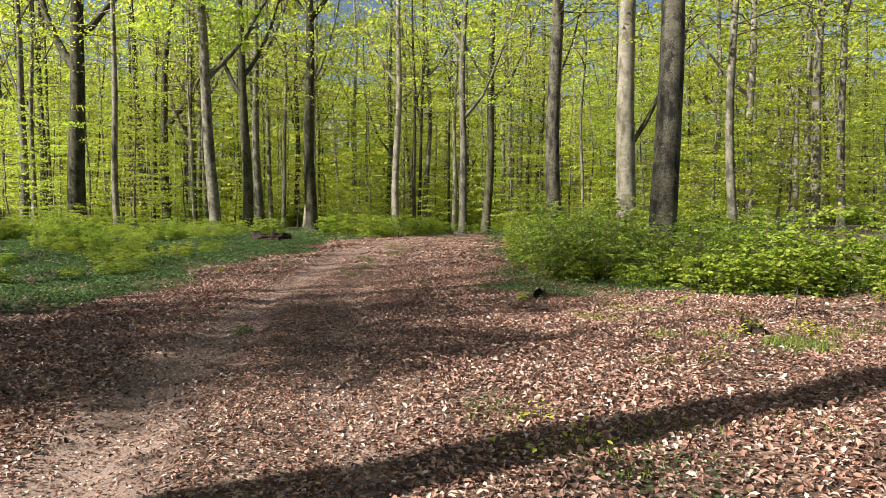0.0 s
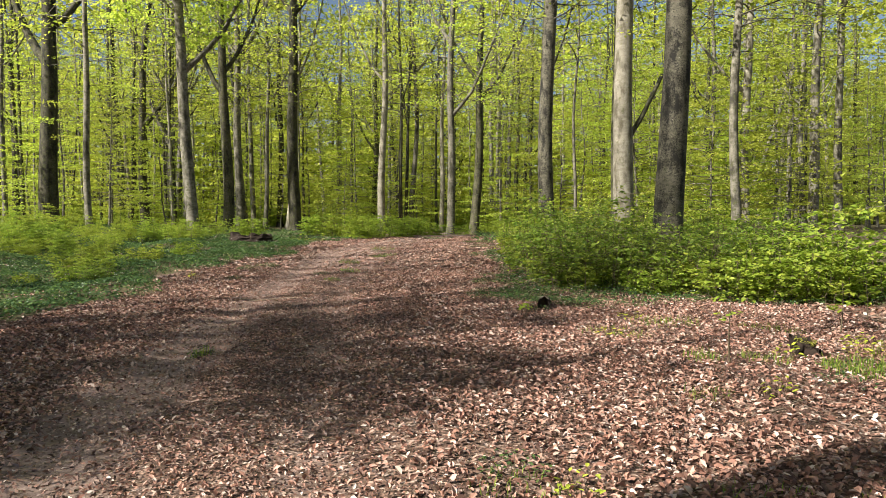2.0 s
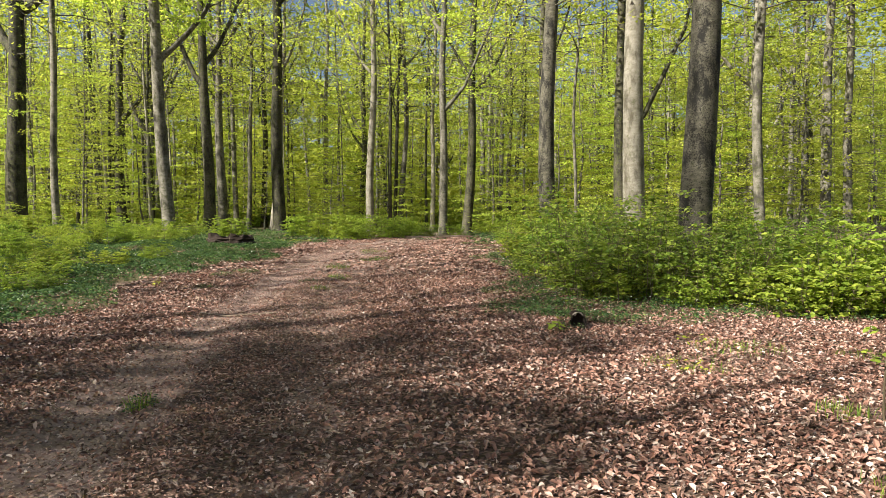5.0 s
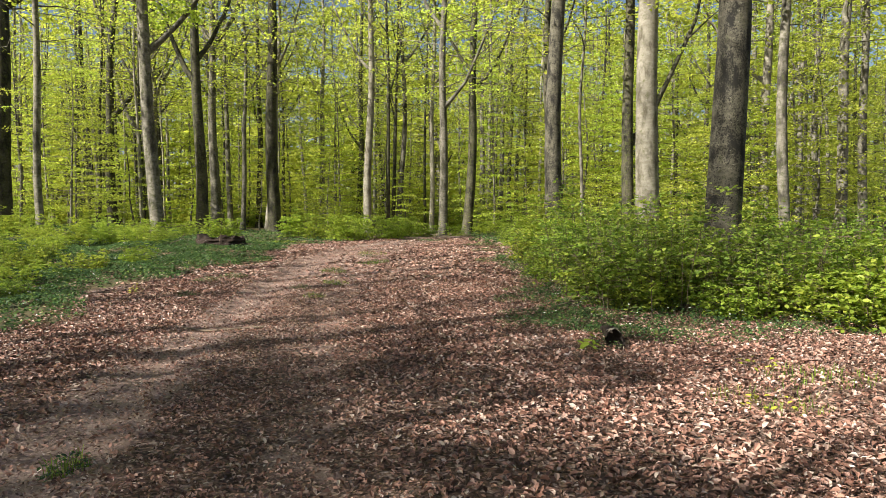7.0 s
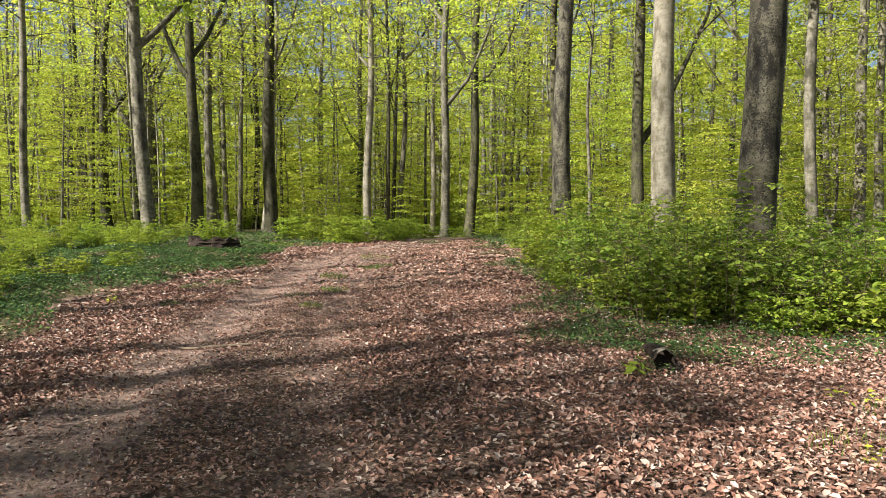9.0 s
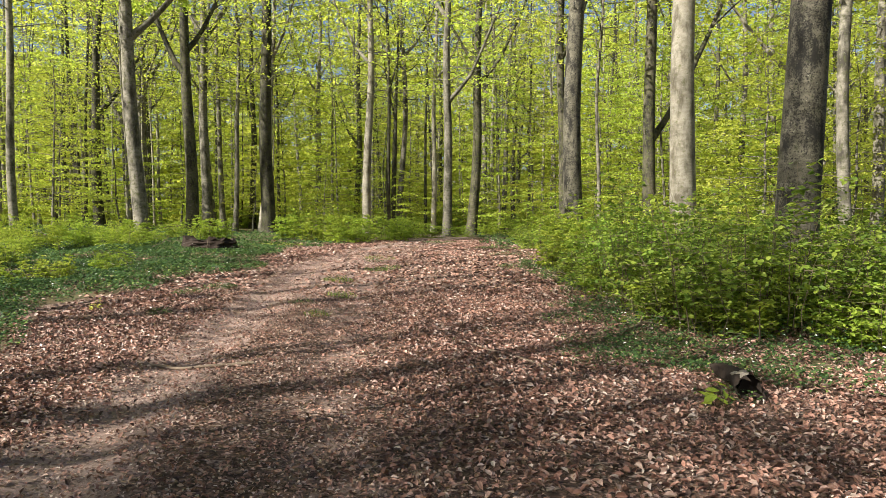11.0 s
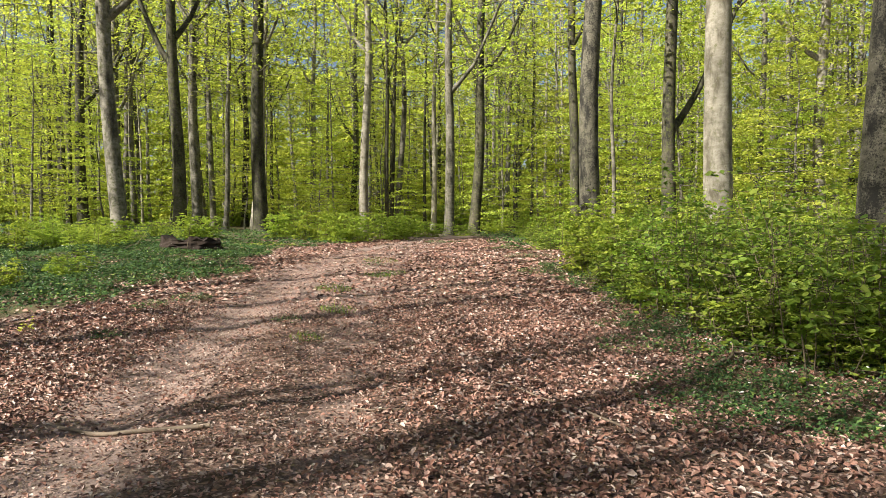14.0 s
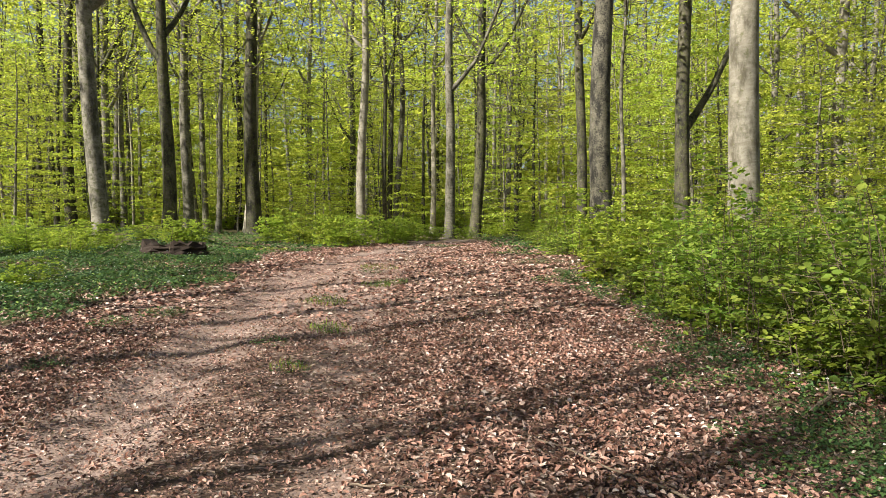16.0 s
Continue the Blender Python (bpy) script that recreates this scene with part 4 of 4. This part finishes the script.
tuft(1.52, 13.05, 0.13, 12, 0.12, LEAF_MAPLE, "maple_seedling", "bright green maple seedling beside a log", "seedling", 0.24)
tuft(1.75, 13.3, 0.3, 110, 0.05, LEAF_HERB, "herb_tuft", GREEN_TUFT, "herb tuft")
for x, y, r, n in ((1.6, 14.7, 0.5, 260), (2.3, 14.3, 0.5, 240), (1.0, 15.2, 0.4, 170), (1.9, 15.9, 0.45, 200), (1.5, 18.6, 0.35, 130), (2.0, 20.4, 0.4, 130), (2.3, 23.5, 0.5, 140)):
    tuft(x, y, r, n, 0.05, LEAF_HERB, "herb_tuft", "dark green anemone patch at the bushes' foot", "herb tuft", 0.13)


for x, y, r, n, mat, sz in ((-6.6, 35.4, 1.3, 620, LEAF_MAPLE, 0.07), (2.2, 32.0, 0.8, 300, LEAF_HERB, 0.07), (1.7, 24.6, 0.5, 200, LEAF_HERB, 0.06), (1.9, 28.0, 0.5, 160, LEAF_HERB, 0.06),
                            (-2.0, 26.5, 0.3, 80, LEAF_HERB, 0.05), (-2.9, 19.3, 0.22, 60, LEAF_HERB, 0.045), (0.4, 38.5, 0.8, 220, LEAF_HERB, 0.08)):
    tuft(x, y, r, n, sz, mat, "grass_patch", "fresh green grass patch beside the track", "grass patch", 0.12)


def grass_tuft(x, y, r, n, h, label="thin green grass blades among dead leaves"):
    rng = np.random.default_rng(int(abs(x * 71 + y * 13)) + 2)
    q, a, b = r * np.sqrt(rng.uniform(0, 1, n)), rng.uniform(0, 6.28, n), rng.uniform(0, 6.28, n)
    px, py = np.cos(a) * q, np.sin(a) * q
    pz = ground_z(px + x, py + y) - seat(x, y)
    hh = h * rng.uniform(0.4, 1.1, n)
    w, lean = 0.0035, hh * rng.uniform(0.2, 0.8, n)
    side = np.stack([-np.sin(b) * w, np.cos(b) * w, 0 * b], 1)
    foot = np.stack([px, py, pz - 0.01], 1)
    mid = foot + np.stack([np.cos(b) * lean * 0.35, np.sin(b) * lean * 0.35, hh * 0.65], 1)
    tip = foot + np.stack([np.cos(b) * lean, np.sin(b) * lean, hh], 1)
    v = np.stack([foot - side, foot + side, mid + side * 0.8, mid - side * 0.8, tip], 1).reshape(-1, 3)
    k = np.arange(n)[:, None] * 5
    f = np.concatenate([k + [[0, 1, 2]], k + [[0, 2, 3]], k + [[3, 2, 4]]], 1).reshape(-1, 3)
    root = tagged(new("grass_tuft"), label, "grass tuft", "grass tufts")
    root.location = (x, y, seat(x, y))
    tagged(part("grass", mesh_of("grass", v, f, LEAF_SHRUB), root), kind="stuff")


for x, y, r, n, h in ((4.35, 8.2, 0.45, 380, 0.17), (3.45, 8.6, 0.28, 110, 0.14), (2.75, 8.5, 0.2, 90, 0.14), (5.1, 8.8, 0.35, 160, 0.16), (2.3, 7.3, 0.2, 60, 0.12), (1.1, 4.4, 0.45, 160, 0.08),
                      (0.4, 5.3, 0.3, 90, 0.08), (1.7, 5.0, 0.35, 90, 0.09), (2.4, 10.6, 0.5, 160, 0.12), (3.3, 11.3, 0.5, 170, 0.13), (4.6, 10.8, 0.5, 150, 0.13), (6.2, 9.6, 0.5, 160, 0.14),
                      (-2.6, 22.4, 0.35, 170, 0.1), (-2.3, 20.3, 0.3, 140, 0.1), (-1.7, 24.6, 0.45, 200, 0.1), (-2.75, 9.3, 0.13, 60, 0.14), (2.6, 4.9, 0.4, 90, 0.08), (-2.5, 18.2, 0.2, 80, 0.1), (-1.9, 27.5, 0.5, 180, 0.1)):
    grass_tuft(x, y, r, n, h)


# ---- wood lying about ----
def log_mesh(length, r0, r1, seed, sides=14, lump=0.05):
    rng = np.random.default_rng(seed)
    t = np.linspace(0, 1, 12)
    line = np.stack([length * t, 0.03 * np.sin(t * 4), 0.02 * np.sin(t * 6)], 1)
    return tube(line, r0 + (r1 - r0) * t, sides, lump, rng)


def disc(x, r, seed, sides=14):
    rng = np.random.default_rng(seed)
    a = np.linspace(0, 2 * np.pi, sides, endpoint=False)
    v = [(x, 0, 0)] + [(x + rng.normal(0, 0.006), r * math.cos(q) * 1.0, r * math.sin(q)) for q in a]
    return np.array(v), np.array([(0, 1 + k, 1 + (k + 1) % sides) for k in range(sides)])


def fallen_log():
    root = tagged(new("log"), "short dark rotten log with a pale broken end", "log")
    root.matrix_world = pose(2.01, 14.12, seat(1.95, 13.6) + 0.11, 0, 0, -98)
    long, back, front = 1.0, 0.055, 0.108
    rng = np.random.default_rng(3)
    t = np.linspace(0, 1, 26)
    ring = np.linspace(0, 2 * np.pi, 28, endpoint=False)

    def surface(u, a):
        r = (back + (front - back) * u ** 0.7) * (1 + 0.06 * np.sin(a * 3 + u * 9) + 0.035 * np.sin(a * 7 + u * 23))
        return np.stack([long * u + 0 * a, r * np.cos(a) + 0.03 * np.sin(u * 4), r * np.sin(a) - 0.035 * (1 - u)], -1)

    gu, ga = np.meshgrid(t, ring, indexing="ij")
    v = surface(gu, ga)
    v[-1, :, 0] += 0.045 * rng.standard_normal(28)
    v += 0.003 * rng.standard_normal(v.shape)
    m = len(ring)
    f = [(i * m + j, i * m + (j + 1) % m, (i + 1) * m + (j + 1) % m, (i + 1) * m + j) for i in range(25) for j in range(m)]
    bark = part("bark", mesh_of("bark", v.reshape(-1, 3), f, ROT, True), root)
    hole = [(surface(np.full(m, u), ring) - c) * k + c for u, k, c in ((0.99, 0.9, np.array([0.99, 0.02, 0])), (0.93, 0.72, np.array([0.93, 0.02, 0])), (0.90, 0.02, np.array([0.90, 0.02, 0])))]
    hf = [(i * m + j, i * m + (j + 1) % m, (i + 1) * m + (j + 1) % m, (i + 1) * m + j) for i in range(2) for j in range(m)]
    part("broken_end", mesh_of("broken_end", np.concatenate(hole), hf, HOLLOW, True), root, "dark hollowed end of the log")
    tip = surface(np.zeros(m), ring)
    part("back_end", mesh_of("back_end", np.concatenate([tip, tip * 0.3 - [[0.02, 0, 0.02]]]), hf[:m], ROT, True), root)
    pu, pa = np.meshgrid(np.linspace(0, 1, 14), np.linspace(0, 1, 12), indexing="ij")
    wob = 0.05 * np.sin(pa * 11 + 1) + 0.03 * np.sin(pa * 23)
    patch = surface(0.66 + wob + (0.32 - wob) * pu, 0.75 + 0.2 * np.sin(pu * 7) + (1.75 - 0.3 * pu) * pa)
    patch[..., 2] += 0.006
    patch += 0.004 * rng.standard_normal(patch.shape)
    pf = [(i * 12 + j, i * 12 + j + 1, i * 12 + j + 13, i * 12 + j + 12) for i in range(13) for j in range(11)]
    part("bare_wood", mesh_of("bare_wood", patch.reshape(-1, 3), pf, CUT, True), bark, "pale patch where bark has come off")


fallen_log()


def old_stump():
    root = tagged(new("tree_stump"), "low dark crumbling tree stump with ragged rim", "stump")
    root.location = (-7.9, 31.4, seat(-7.9, 31.4) - 0.05)
    rng = np.random.default_rng(6)
    n, m = 28, 7
    a = np.linspace(0, 2 * np.pi, n, endpoint=False)
    rows = []
    for k in range(m):
        t = k / (m - 1)
        r = 1.05 * (1 - 0.22 * t) * (1 + 0.09 * np.cos(a * 6 + 1) * (1 - t) + 0.05 * rng.standard_normal(n))
        z = 0.42 * t + (0.07 * rng.standard_normal(n) if k == m - 1 else 0) * np.ones(n)
        rows.append(np.stack([r * np.cos(a), 0.7 * r * np.sin(a), z], 1))
    rows.append(np.stack([0.45 * np.cos(a), 0.3 * np.sin(a), 0.30 + 0.04 * rng.standard_normal(n)], 1))
    rows.append(np.stack([0.02 * np.cos(a), 0.02 * np.sin(a), np.full(n, 0.28)], 1))
    v = np.concatenate(rows)
    f = [(k * n + j, k * n + (j + 1) % n, (k + 1) * n + (j + 1) % n, (k + 1) * n + j) for k in range(len(rows) - 1) for j in range(n)]
    part("rotten_wood", mesh_of("rotten_wood", v, f, ROT), root)


old_stump()


def snag():
    root = tagged(new("mossy_root_stub"), "small dark root stub with yellow-green moss", "stump")
    root.matrix_world = pose(4.02, 9.1, seat(4.1, 9.0) + 0.07, 0, 12, -35)
    v, f = log_mesh(0.30, 0.13, 0.075, 8, 12, 0.2)
    core = part("wood", mesh_of("wood", v, f, ROT, True), root)
    part("broken_end", mesh_of("broken_end", *disc(0.297, 0.07, 9), ROT), root)
    rng = np.random.default_rng(3)
    n = 240
    p = np.stack([rng.uniform(0.0, 0.22, n), rng.normal(0, 0.06, n), 0.115 + rng.normal(0, 0.015, n)], 1)
    tagged(part("moss", mesh_of("moss", *leaves(p, 0.03, rng, 0.6, 0.2), MOSS), core, "yellow-green moss cushion"), kind="stuff")


snag()


def stick(points, r0, r1, name, label, twigs=()):
    """A stick that lies along the points on the floor."""
    p = np.array(points, float)
    t = np.linspace(0, 1, 24)
    k = np.linspace(0, 1, len(p))
    x, y = np.interp(t, k, p[:, 0]), np.interp(t, k, p[:, 1])
    h = np.interp(t, k, p[:, 2])
    rng = np.random.default_rng(int(abs(p[0, 0] * 50)) + 1)
    x, y = x + 0.012 * np.sin(t * 17), y + 0.012 * np.sin(t * 13)
    z = ground_z(x, y) + h
    z0 = float(z[0])
    line = np.stack([x - p[0, 0], y - p[0, 1], z - z0], 1)
    root = tagged(new(name), label, "stick", "sticks on the floor")
    root.location = (p[0, 0], p[0, 1], z0)
    part("wood", mesh_of("wood", *tube(line, r0 + (r1 - r0) * t, 8, 0.06, rng), STICK, True), root)
    for s, dx, dy, dz in twigs:
        o = np.array([np.interp(s, t, line[:, e]) for e in range(3)])
        q = np.linspace(0, 1, 5)[:, None]
        part("side_twig", mesh_of("side_twig", *tube(o + q * np.array([[dx, dy, dz]]), r1 * (1 - 0.7 * q[:, 0]), 5), STICK, True), root)


stick(((-3.86, 14.92, 0.02), (-3.4, 14.83, 0.02), (-2.72, 14.84, 0.02)), 0.015, 0.02, "stick", "brown stick lying across the wheel rut", ((0.85, 0.12, 0.1, 0.01),))
stick(((-0.45, 15.9, 0.03), (0.0, 15.2, 0.03), (0.25, 14.75, 0.03), (0.33, 14.5, 0.03)), 0.008, 0.011, "thin_twig", "thin dry twig lying in dead leaves", ((0.6, -0.3, 0.05, 0.0),))
stick(((1.75, 16.3, 0.03), (2.0, 16.5, 0.05), (2.15, 16.65, 0.09), (2.4, 16.7, 0.07)), 0.024, 0.012, "curved_branch", "curved pale dead branch under the bushes", ((0.5, 0.1, 0.2, 0.1),))
stick(((-1.7, 15.3, 0.025), (-1.3, 15.15, 0.025)), 0.006, 0.008, "thin_twig", "thin dry twig lying in dead leaves")
stick(((-7.3, 27.0, 0.03), (-6.2, 26.5, 0.03)), 0.02, 0.012, "stick", "thin dead stick at the herbs' edge")

stick(((-9.9, 31.2, 0.05), (-9.2, 30.6, 0.25), (-8.9, 30.4, 0.5)), 0.012, 0.006, "stick", "thin grey dead stem leaning by an old stump")
stick(((-10.3, 30.6, 0.04), (-9.9, 30.4, 0.4)), 0.01, 0.005, "stick", "thin grey dead stem leaning by an old stump")
stick(((2.6, 6.8, 0.03), (3.1, 7.1, 0.03)), 0.006, 0.004, "thin_twig", "thin dry twig lying in dead leaves")
stick(((0.9, 9.4, 0.03), (1.5, 9.1, 0.03)), 0.006, 0.004, "thin_twig", "thin dry twig lying in dead leaves")
